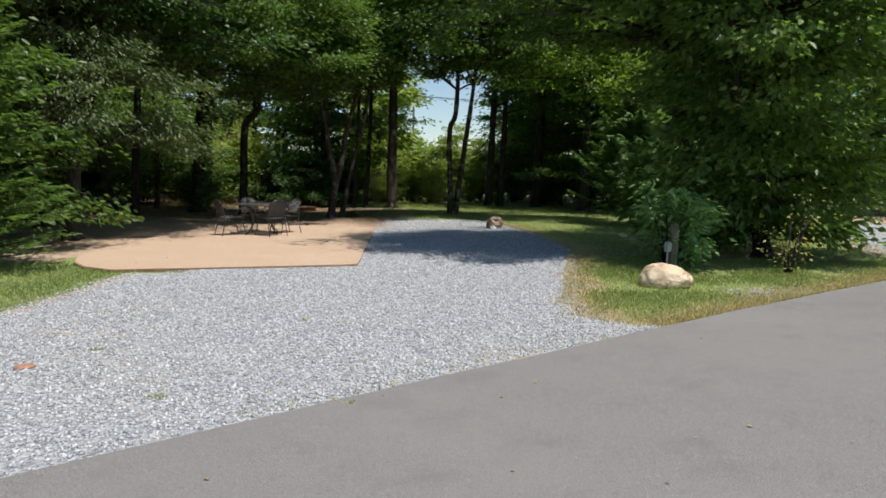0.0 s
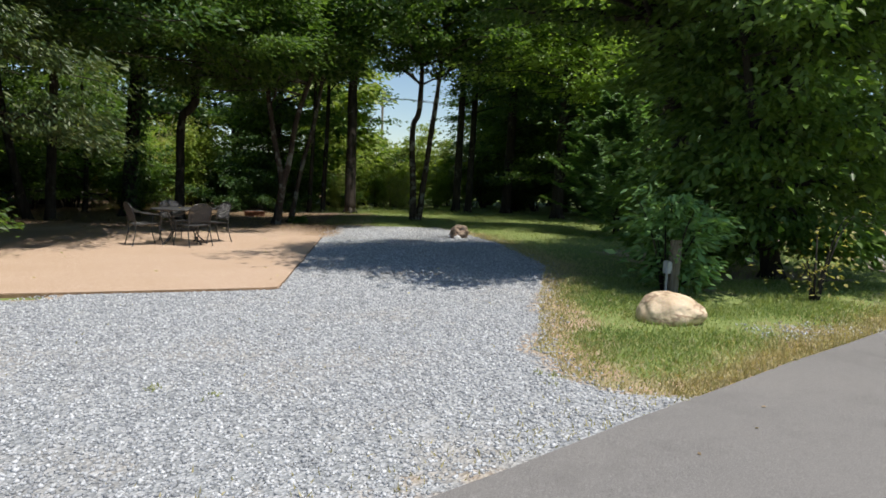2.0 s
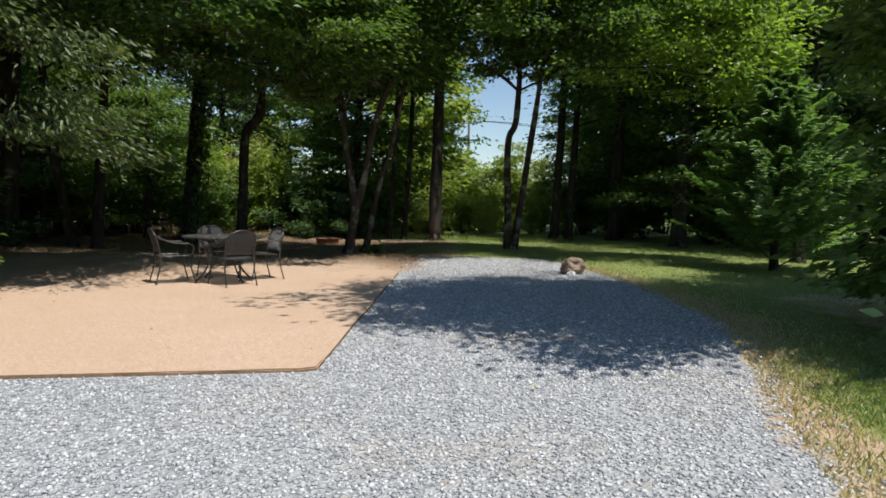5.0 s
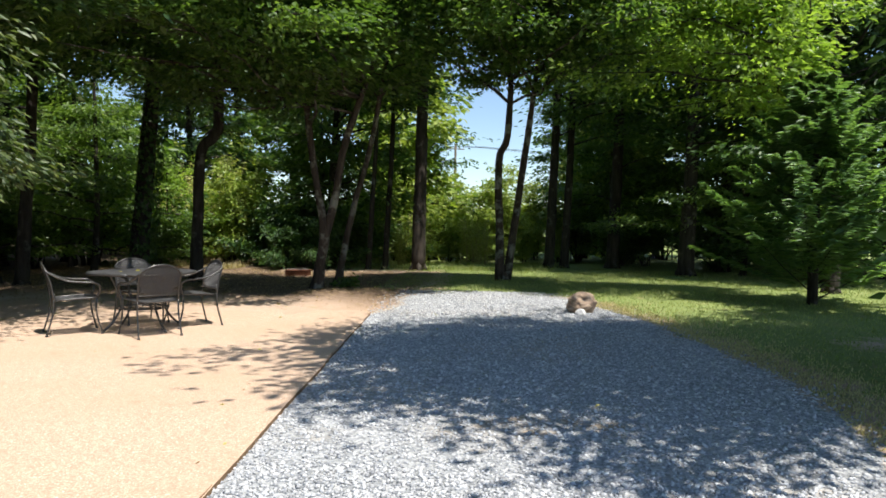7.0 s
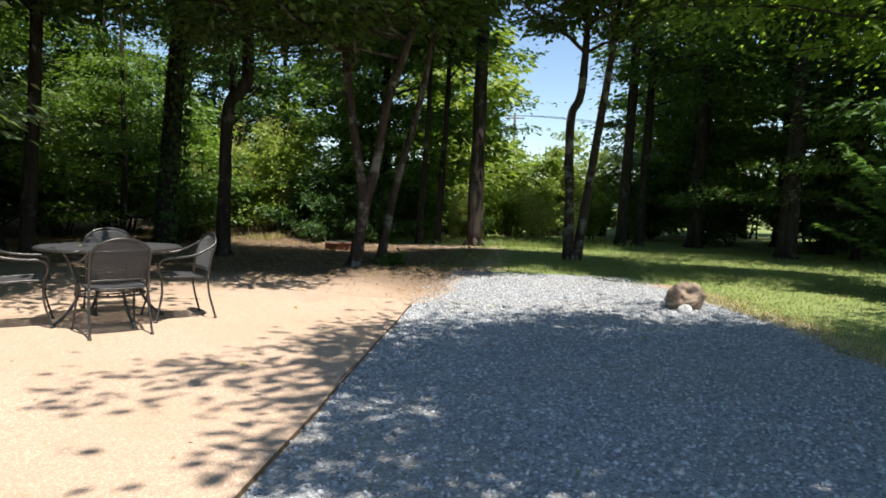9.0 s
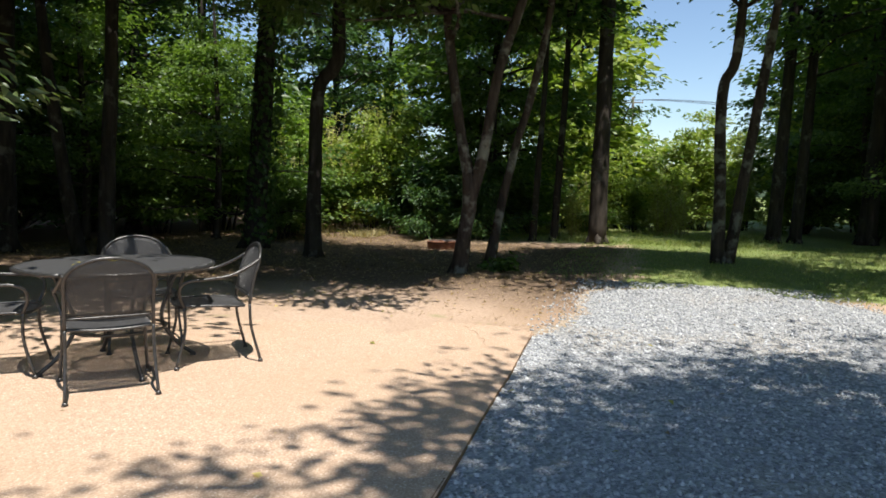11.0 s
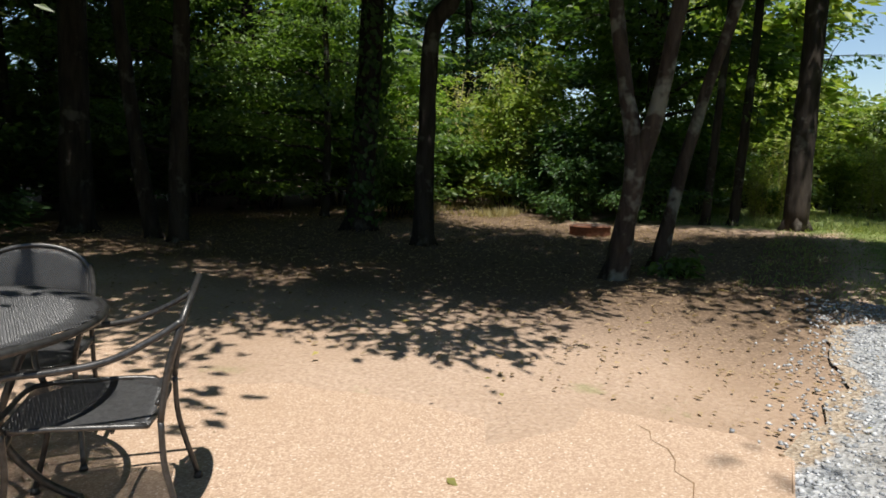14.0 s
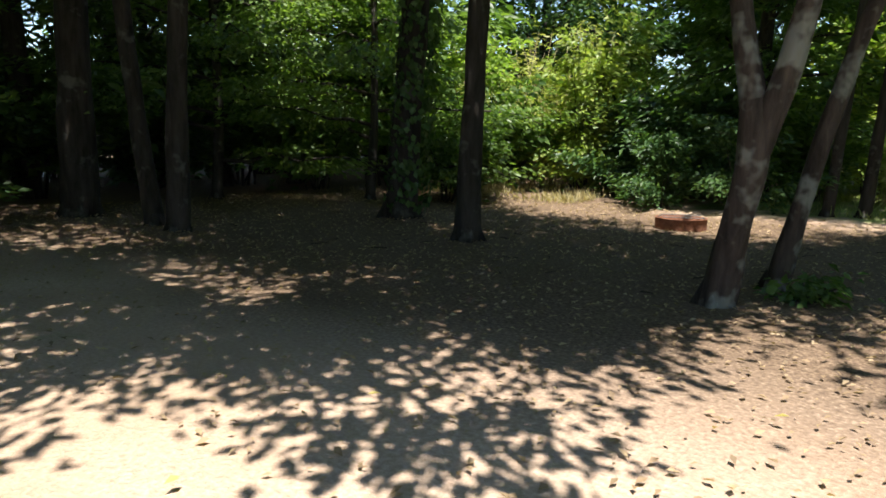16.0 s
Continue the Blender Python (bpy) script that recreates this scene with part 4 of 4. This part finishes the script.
def patio_chair(m, label, group):
    """Wrought-iron armchair; it faces +y, and its back feet stand on y = 0."""
    ch = thing("patio_chair", m, label, "chair", group)
    W = 0.235

    def back(u, v):      # v from 0 at the seat to 0.47 at the top
        return (u, 0.075 - 0.13 * (v / 0.42) - 0.16 * (0.06 - u * u) + 0.005, 0.44 + v)

    top = lambda u: 0.255 + 0.14 * math.sqrt(max(0.0, 1 - (u / W) ** 2))
    part("seat_frame", rounded([(-W, 0.1, 0.41), (-W, 0.35, 0.425), (-W + 0.03, 0.52, 0.425), (0, 0.545, 0.42), (W - 0.03, 0.52, 0.425), (W, 0.35, 0.425), (W, 0.1, 0.41), (0, 0.075, 0.40), (-W, 0.1, 0.41)], 0.0095), M_IRON, ch)
    lattice(lambda u, v: (u, v + 0.31, 0.418 - 0.012 * (1 - (u / W) ** 2)), 0.019, 0.27, lambda u, v: abs(u) < W and -0.225 < v < 0.225).done("seat", M_MESH, ch, "perforated metal seat", "stuff")
    arch = [back(W * math.cos(a), top(W * math.cos(a)) if 0.02 < a < math.pi - 0.02 else 0.255) for a in np.linspace(0, math.pi, 11)]
    part("back_frame", rounded([(W, 0.0, 0.02)[:1] + (0.06, 0.42), back(W, 0.15)] + arch + [back(-W, 0.15), (-W, 0.06, 0.42)], 0.011, n=4), M_IRON, ch)
    part("back_rail", rounded([back(-W, 0.04), back(0, 0.04), back(W, 0.04)], 0.008), M_IRON, ch)
    lattice(lambda u, v: back(u, v + 0.22), 0.019, 0.25, lambda u, v: abs(u) < W and -0.18 < v and v + 0.22 < top(u)).done("backrest", M_MESH, ch, "perforated metal back", "stuff")
    for s in (-1, 1):
        x = s * W
        rear = part("rear_leg", rounded([(x, 0.06, 0.42), (x * 1.01, 0.05, 0.25), (x * 1.05, -0.01, 0.012)], 0.0105), M_IRON, ch)
        front = part("front_leg", rounded([(x, 0.5, 0.43), (x * 1.03, 0.5, 0.25), (x * 1.1, 0.56, 0.012)], 0.0105), M_IRON, ch)
        part("armrest", rounded([back(x, 0.3), (x * 1.08, 0.07, 0.69), (x * 1.16, 0.2, 0.635), (x * 1.2, 0.36, 0.615), (x * 1.2, 0.46, 0.61), (x * 1.17, 0.525, 0.575), (x * 1.08, 0.53, 0.5), (x, 0.5, 0.425)], 0.0115), M_IRON, ch)
        for y in (-0.01, 0.56):
            bm = bmesh.new()
            bmesh.ops.create_cone(bm, cap_ends=True, segments=12, radius1=0.019, radius2=0.013, depth=0.022, matrix=Matrix.Translation((x * (1.05 if y < 0 else 1.1), y, 0.011)))
            part("foot", bm, M_IRON, rear if y < 0 else front)
    part("stretcher", rounded([(-W, 0.2, 0.4), (0, 0.22, 0.385), (W, 0.2, 0.4)], 0.007), M_IRON, ch)
    return ch


def patio_table(m, label):
    t = thing("patio_table", m, label, "table")
    R, H = 0.62, 0.715
    ring = lambda r, z, n=24: [(r * math.cos(2 * math.pi * k / n), r * math.sin(2 * math.pi * k / n), z) for k in range(n + 1)]
    part("rim", rounded(ring(R, H - 0.012), 0.014, 8, True, 3), M_IRON, t)
    lattice(lambda u, v: (u, v, H), 0.021, 0.66, lambda u, v: u * u + v * v < R * R, 0.0023).done("tabletop", M_MESH, t, "perforated metal top", "stuff")
    part("inner_ring", rounded(ring(0.3, H - 0.02), 0.008, 6, True, 3), M_IRON, t)
    part("brace_ring", rounded(ring(0.3, 0.27), 0.011, 6, True, 3), M_IRON, t)
    part("brace_ring", rounded(ring(0.1, 0.27), 0.006, 6, True, 3), M_IRON, t)
    for k in range(6):
        a = k * math.pi / 3
        part("brace_loop", rounded([(0.1 * math.cos(a), 0.1 * math.sin(a), 0.27), (0.2 * math.cos(a + 0.3), 0.2 * math.sin(a + 0.3), 0.27), (0.3 * math.cos(a), 0.3 * math.sin(a), 0.27),
                                    (0.2 * math.cos(a - 0.3), 0.2 * math.sin(a - 0.3), 0.27), (0.1 * math.cos(a), 0.1 * math.sin(a), 0.27)], 0.005, 5), M_IRON, t)
    for k in range(4):
        a = math.pi / 4 + k * math.pi / 2
        c, s = math.cos(a), math.sin(a)
        leg = part("leg", rounded([(c * 0.42, s * 0.42, H - 0.02), (c * 0.33, s * 0.33, 0.5), (c * 0.28, s * 0.28, 0.3), (c * 0.38, s * 0.38, 0.12), (c * 0.5, s * 0.5, 0.014)], 0.014), M_IRON, t)
        part("top_strut", rounded([(c * 0.02, s * 0.02, H - 0.015), (c * 0.3, s * 0.3, H - 0.02), (c * 0.6, s * 0.6, H - 0.015)], 0.007, 6), M_IRON, t)
        bm = bmesh.new()
        bmesh.ops.create_cone(bm, cap_ends=True, segments=12, radius1=0.024, radius2=0.016, depth=0.024, matrix=Matrix.Translation((c * 0.5, s * 0.5, 0.012)))
        part("foot", bm, M_IRON, leg)
    return t


TOP = 0.043


def facing(x, y, dx, dy, z=TOP):
    return Matrix.Translation(at(x, y, z)) @ pose(0, 0, 0, 0, 0, math.degrees(math.atan2(dy, dx)) - 90)


table = patio_table(facing(-5.02, 18.66, 0.9, 0.2), "round black perforated-metal patio table")
SEATS = [(-4.4, 17.93, -0.75, 0.66), (-4.27, 19.35, -0.69, -0.72), (-6.0, 17.97, 0.8, 0.62), (-5.64, 19.53, 0.75, -0.66)]
chair = patio_chair(facing(*SEATS[0]), "black wrought-iron patio chair with a perforated seat", "chairs round the patio table")
for s in SEATS[1:]:
    copy_thing(chair, facing(*s))
# the neighbouring pitch
copy_thing(table, facing(19.2, 30.2, 1, 0, 0.031))
for x, y, dx, dy in [(18.0, 30.0, 1, 0), (20.4, 30.2, -1, 0), (19.2, 28.8, 0, 1)]:
    tagged(copy_thing(chair, facing(x, y, dx, dy, 0.031)), group="chairs of the neighbouring pitch")

# fire ring
fire = thing("fire_ring", Matrix.Translation(at(-6.3, 31.1)) @ pose(0, 0, 0, 0, 0, 25) @ Matrix.Diagonal((0.9, 0.9, 0.72, 1)), "rusty steel fire ring with a hinged grate", "fire ring")
bm = bmesh.new()
seg = 40
loops = [[bm.verts.new((r * math.cos(2 * math.pi * k / seg), r * math.sin(2 * math.pi * k / seg), z)) for k in range(seg)] for r, z in ((0.4, -0.02), (0.4, 0.19), (0.412, 0.2), (0.385, 0.2), (0.388, -0.02))]
for a, b in zip(loops, loops[1:]):
    for k in range(seg):
        bm.faces.new((a[k], a[(k + 1) % seg], b[(k + 1) % seg], b[k]))
part("ring", bm, M_RUST, fire)
for i in range(11):
    x = -0.3 + 0.05 * i
    h = math.sqrt(0.37 ** 2 - x * x) * 0.8
    part("grate_bar", rounded([(x, -h, 0.235), (x, 0, 0.237), (x, h, 0.235)], 0.006, 6), M_GRATE, fire)
for y in (-0.22, 0.22):
    part("grate_frame", rounded([(-0.31, y, 0.225), (0, y, 0.225), (0.33, y, 0.225)], 0.008, 6), M_GRATE, fire)
for x in (-0.39, 0.39):
    part("grate_upright", rounded([(x * 0.97, 0, 0.15), (x * 0.9, 0, 0.2), (x * 0.8, 0, 0.23)], 0.009, 6), M_GRATE, fire)

# oak sapling round the post, turning leaves at the skirt of the big tree
bush("sapling", at(4.42, 13.1), 1.3, 0.8, 72, 24, 0.165, M_OAKLING, "young oak with glossy mid-green leaves behind the post", 80, 0.36, 0.15, "sapling")
bush("sapling", at(6.4, 12.4), 1.25, 0.45, 20, 5, 0.075, M_YELLOW, "thin sapling with yellowing leaves", 81, 0.5, 0.18, "sapling")

bush("weed", at(-3.7, 26.6), 0.2, 0.26, 10, 8, 0.1, M_LEAF, "low broad-leaved weed beside the leaning trunk", 82, 0.6, 0.1, "weed")

# far pole and cables
pole = thing("utility_pole", pose(-4.4, 96, 0), "distant wooden utility pole with a crossarm", "utility pole")
part("shaft", rounded([(0, 0, 0), (0, 0, 6), (0.02, 0, 12.6)], 0.16, 8), M_POST, pole)
part("crossarm", rounded([(-1.2, 0, 11.9), (0, 0, 11.95), (1.2, 0, 11.9)], 0.07, 6), M_POST, pole)
for x in (-1.1, 0.0, 1.1):
    part("insulator", rounded([(x, 0, 11.95), (x, 0, 12.1), (x, 0, 12.25)], 0.05, 6), M_BOX, pole)
    cable = part("power_cable", rounded([(x - 52, 14, 15), (x - 24, 7, 11.2), (x - 4.4, 0, 12.25), (x + 16, -3, 10.4), (x + 40, -8, 11.5)], 0.025, 5, n=8), M_WIRE)
    cable.location = (0, 96, 0)
    tagged(cable, "thin dark overhead power cable", "cable", "overhead cables")

# far hills
bm = bmesh.new()
prev = None
for k in range(81):
    a = radians(-50 + 100 * k / 80)
    h = 15 + 5 * noise.noise((k * 0.13, 0, 0)) + 1.5 * noise.noise((k * 0.6, 2, 0))
    lo, hi = bm.verts.new((math.sin(a) * 420, math.cos(a) * 420, -2)), bm.verts.new((math.sin(a) * 430, math.cos(a) * 430, h))
    if prev:
        bm.faces.new((prev[0], lo, hi, prev[1]))
    prev = (lo, hi)
tagged(part("backdrop", bm, M_HILL), "low wooded ridge on the horizon", "hills", kind="structure")

# ======== gravel stones, grass blades, fallen leaves ========


def stones(name, pts, size, mat, label, seed):
    """Many small angular stones in one mesh."""
    rng = np.random.RandomState(seed)
    n = len(pts)
    octa = np.array([(1, 0, 0), (0, 1, 0), (-1, 0, 0), (0, -1, 0), (0, 0, 1), (0, 0, -1)], float)
    tri = np.array([(0, 1, 4), (1, 2, 4), (2, 3, 4), (3, 0, 4), (1, 0, 5), (2, 1, 5), (3, 2, 5), (0, 3, 5)])
    s = size * rng.uniform(0.5, 1.35, (n, 1, 1)) * np.stack([rng.uniform(0.7, 1.2, n), rng.uniform(0.6, 1.0, n), rng.uniform(0.4, 0.75, n)], 1)[:, None, :]
    v = octa[None] * s * rng.uniform(0.65, 1.3, (n, 6, 1))
    a, b = rng.uniform(0, 6.283, n), rng.normal(0, 0.5, n)
    ca, sa, cb, sb = np.cos(a)[:, None], np.sin(a)[:, None], np.cos(b)[:, None], np.sin(b)[:, None]
    y, z = v[..., 1] * cb - v[..., 2] * sb, v[..., 1] * sb + v[..., 2] * cb
    x = v[..., 0]
    v = np.stack([x * ca - y * sa, x * sa + y * ca, z], -1) + pts[:, None, :]
    me = bpy.data.meshes.new(name)
    me.vertices.add(n * 6)
    me.vertices.foreach_set("co", v.astype(np.float32).ravel())
    me.loops.add(n * 24)
    me.loops.foreach_set("vertex_index", ((np.arange(n) * 6)[:, None, None] + tri[None]).astype(np.int32).ravel())
    me.polygons.add(n * 8)
    me.polygons.foreach_set("loop_start", (np.arange(n * 8) * 3).astype(np.int32))
    me.update(calc_edges=True)
    me.materials.append(mat)
    return tagged(new(name, me), label, "gravel", kind="stuff")


def scatter(n, x0, x1, y0, y1, keep, seed, lift):
    rng = np.random.RandomState(seed)
    out = []
    while len(out) < n:
        x, y = rng.uniform(x0, x1), rng.uniform(y0, y1)
        if keep(x, y, rng):
            out.append((x * PLAN, y * PLAN, rise(x, y) + lift))
    return np.array(out)


def on_gravel(x, y, rng):
    g = (0.17 if y < 20.5 else 0.22) * rng.normal()
    if y < road_edge(x) + 0.05 + 0.05 * abs(g):
        return False
    if -7.4 < x < -1.605 - 0.062 * (y - 12.6) and y > 11.42 + (x + 5.7) * 0.27 and y < 21.35:
        return rng.uniform() < 0.004
    return left_bound(y) + g < x < right_bound(y) + g


stones("gravel_stones", scatter(54000, -9, 3.4, 2.5, 13.5, on_gravel, 1, 0.015), 0.0165, M_STONES, "loose pale grey crushed stone", 1)
stones("pebbles", scatter(700, 4.3, 7.6, 9.6, 11.2, lambda x, y, r: abs(y - 10.3 - 0.12 * (x - 5.5)) < 0.3 * abs(r.normal()), 31, 0.012), 0.018, M_STONES, "stray pale pebbles in a worn streak of the grass", 31)
stones("gravel_stones", scatter(28000, -2.6, 3.4, 12.6, 26, on_gravel, 2, 0.015), 0.0175, M_STONES, "loose grey crushed stone at the end of the pad", 2)


def blades(name, pts, height, mat, label, seed, category="grass"):
    rng = np.random.RandomState(seed)
    n = len(pts)
    up = unit(np.concatenate([rng.normal(size=(n, 2)) * 0.55, np.ones((n, 1))], 1))
    h = height * rng.uniform(0.5, 1.4, n)
    nrm = unit(np.concatenate([rng.normal(size=(n, 2)), np.full((n, 1), 0.3)], 1))
    ob = leaves_object(name, pts + up * h[:, None] * 0.45, up, nrm, h, np.full(n, 0.011), mat, None)
    return tagged(ob, label, category, kind="stuff")


def on_island(x, y, rng):
    return x > right_bound(y) + 0.1 + 0.3 * abs(rng.normal()) and y > road_edge(x) + 0.4 + 0.45 * abs(rng.normal()) and noise.noise((x * 0.9, y * 0.9, 2)) > -0.15 + 0.25 * rng.normal() and abs(y - 10.3 - 0.12 * (x - 5.5)) > 0.35 * min(1.0, max(0.0, (x - 4.2) / 0.5)) * (x < 7.5) * abs(rng.normal()) \
        and x < 9.4 + 0.7 * abs(y - 15.5) ** 0.5


def on_left(x, y, rng):
    return x < left_bound(min(y, 11.2)) - 0.2 * abs(rng.normal()) and noise.noise((x * 0.9, y * 0.9, 5)) > -0.15 + 0.3 * rng.normal() and y < 12.2 + 0.5 * rng.normal()


def on_lawn(x, y, rng):
    return x > right_bound(min(y, 25.7)) + 0.3 * abs(rng.normal()) or y > 26.3 + 0.4 * rng.normal()


def on_verge(x, y, rng):
    return 0.02 < (y - road_edge(x)) < 0.6 * abs(rng.normal()) and (x > 2.5 or rng.uniform() < 0.06)


blades("grass", scatter(36000, 1.5, 11, 7.5, 14.5, on_island, 3, 0.0), 0.045, M_BLADE, "short mown grass round the boulder", 3)
blades("grass", scatter(26000, -11, -5, 7, 14, on_left, 4, 0.0), 0.045, M_BLADE, "patchy grass beside the gravel", 4)
blades("grass", scatter(40000, -3, 12, 14.5, 36, on_lawn, 5, 0.0), 0.05, M_BLADE, "shaded lawn running back between the trees", 5)
blades("grass", scatter(15000, -1.5, 10, 4, 14, on_verge, 6, 0.0), 0.05, M_BLADE_DRY, "dry straw-coloured grass along the road's edge", 6)


def on_fringe(x, y, rng):
    return 0 < x - right_bound(y) + 0.06 < abs(rng.normal()) * 0.6 and y > road_edge(x) + 0.2


blades("grass", scatter(12000, 1.2, 5, 7.4, 24, on_fringe, 13, 0.0), 0.045, M_BLADE_DRY, "straw-coloured grass fringing the gravel", 13)


def on_edge(x, y, rng):
    return noise.noise((x * 0.5, y * 0.5, 7)) > 0.05 + 0.25 * rng.normal()


blades("grass", scatter(2200, -14, -9.3, 33.0, 36, on_edge, 14, 0.0), 0.22, M_BLADE_DRY, "tall dry grass at the edge of the woods", 14)
blades("grass", scatter(4000, -6, 3, 34.5, 40, on_edge, 15, 0.0), 0.16, M_BLADE, "rough grass under the far trees", 15)


def on_tuft(x, y, rng):
    return noise.noise((x * 1.1, y * 1.1, 11)) > 0.42 + 0.2 * rng.normal() and y > road_edge(x) + 0.3 and left_bound(y) < x < right_bound(y)


blades("weeds", scatter(110, -5, 2, 4, 12, on_tuft, 7, 0.01), 0.035, M_BLADE_DRY, "thin weeds coming up through the gravel", 7, "weeds")


TUFTS = [(-1.25, 7.4), (-2.95, 6.85), (-2.18, 5.02), (-1.76, 3.91), (-0.67, 4.89), (-3.34, 6.38), (1.56, 8.06), (-1.16, 7.56), (-1.11, 7.69), (1.66, 8.3), (1.51, 8.39), (-0.98, 9.13), (-1.62, 7.82)]


def in_tuft(x, y, rng):
    return any((x - a) ** 2 + (y - b) ** 2 < (0.05 + 0.035 * math.sin(a * 7 + b)) ** 2 * (0.5 + rng.uniform()) for a, b in TUFTS)


blades("weeds", scatter(170, -4.2, 1.9, 3.7, 8.8, in_tuft, 16, 0.008), 0.04, M_BLADE_WEED, "small green tufts of weed in the gravel", 16, "weeds")


def litter(name, n, x0, x1, y0, y1, keep, seed, mat, label, lift=0.012, size=0.06):
    rng = np.random.RandomState(seed)
    pts = scatter(n, x0, x1, y0, y1, keep, seed, lift)
    a = rng.uniform(0, 6.283, n)
    axis = np.stack([np.cos(a), np.sin(a), rng.normal(size=n) * 0.2], 1)
    nrm = np.array([[0, 0, 1.0]]) + rng.normal(size=(n, 3)) * 0.25
    ln = size * rng.uniform(0.5, 1.4, n)
    ob = leaves_object(name, pts, axis, nrm, ln, ln * 0.55, mat, None)
    return tagged(ob, label, "fallen leaves", kind="stuff")


litter("fallen_leaves", 14000, -16, -0.5, 21, 34, lambda x, y, r: y > 21.4 and r.uniform() < bareness(x, y) * (0.35 + 0.65 * float(smooth(22, 26, y))), 8, M_LITTER, "dry brown leaves strewn over the bare earth", 0.01, 0.045)
litter("fallen_leaves", 70, -7, 2.5, 9, 24, lambda x, y, r: True, 9, M_LITTER, "few dry leaves on slab and gravel", 0.045, 0.035)
litter("fallen_leaves", 36, -7, 2.5, 12, 24, lambda x, y, r: True, 10, M_YELLOW, "few yellow leaves on slab and gravel", 0.047, 0.05)
litter("fallen_leaves", 46, -3, 6, 0.5, 8, lambda x, y, r: y < road_edge(x) - 0.2, 12, M_LITTER, "bits of dry leaf on the asphalt", 0.03, 0.035)
litter("fallen_leaves", 5, -5.3, -4.75, 18.35, 18.95, lambda x, y, r: True, 21, M_YELLOW, "few yellow leaves on the patio table", TOP + 0.722, 0.045)

# twigs on the woodland floor
rng = np.random.RandomState(22)
tb = Tubes()
for k in range(90):
    x, y, a, ln = rng.uniform(-13, -1.5), rng.uniform(25.5, 32), rng.uniform(0, 6.283), rng.uniform(0.06, 0.26)
    p, d = at(x, y, rise(x, y) + 0.008), Vector((math.cos(a), math.sin(a), 0.03)) * ln
    bend = Vector((-d.y, d.x, 0)) * rng.uniform(-0.2, 0.2)
    tb.add([p, p + d * 0.5 + bend, p + d], [0.005, 0.004, 0.002], 5)
tagged(tb.done("twigs", M_BARK, None), "broken twigs scattered on the woodland floor", "twigs", kind="stuff")
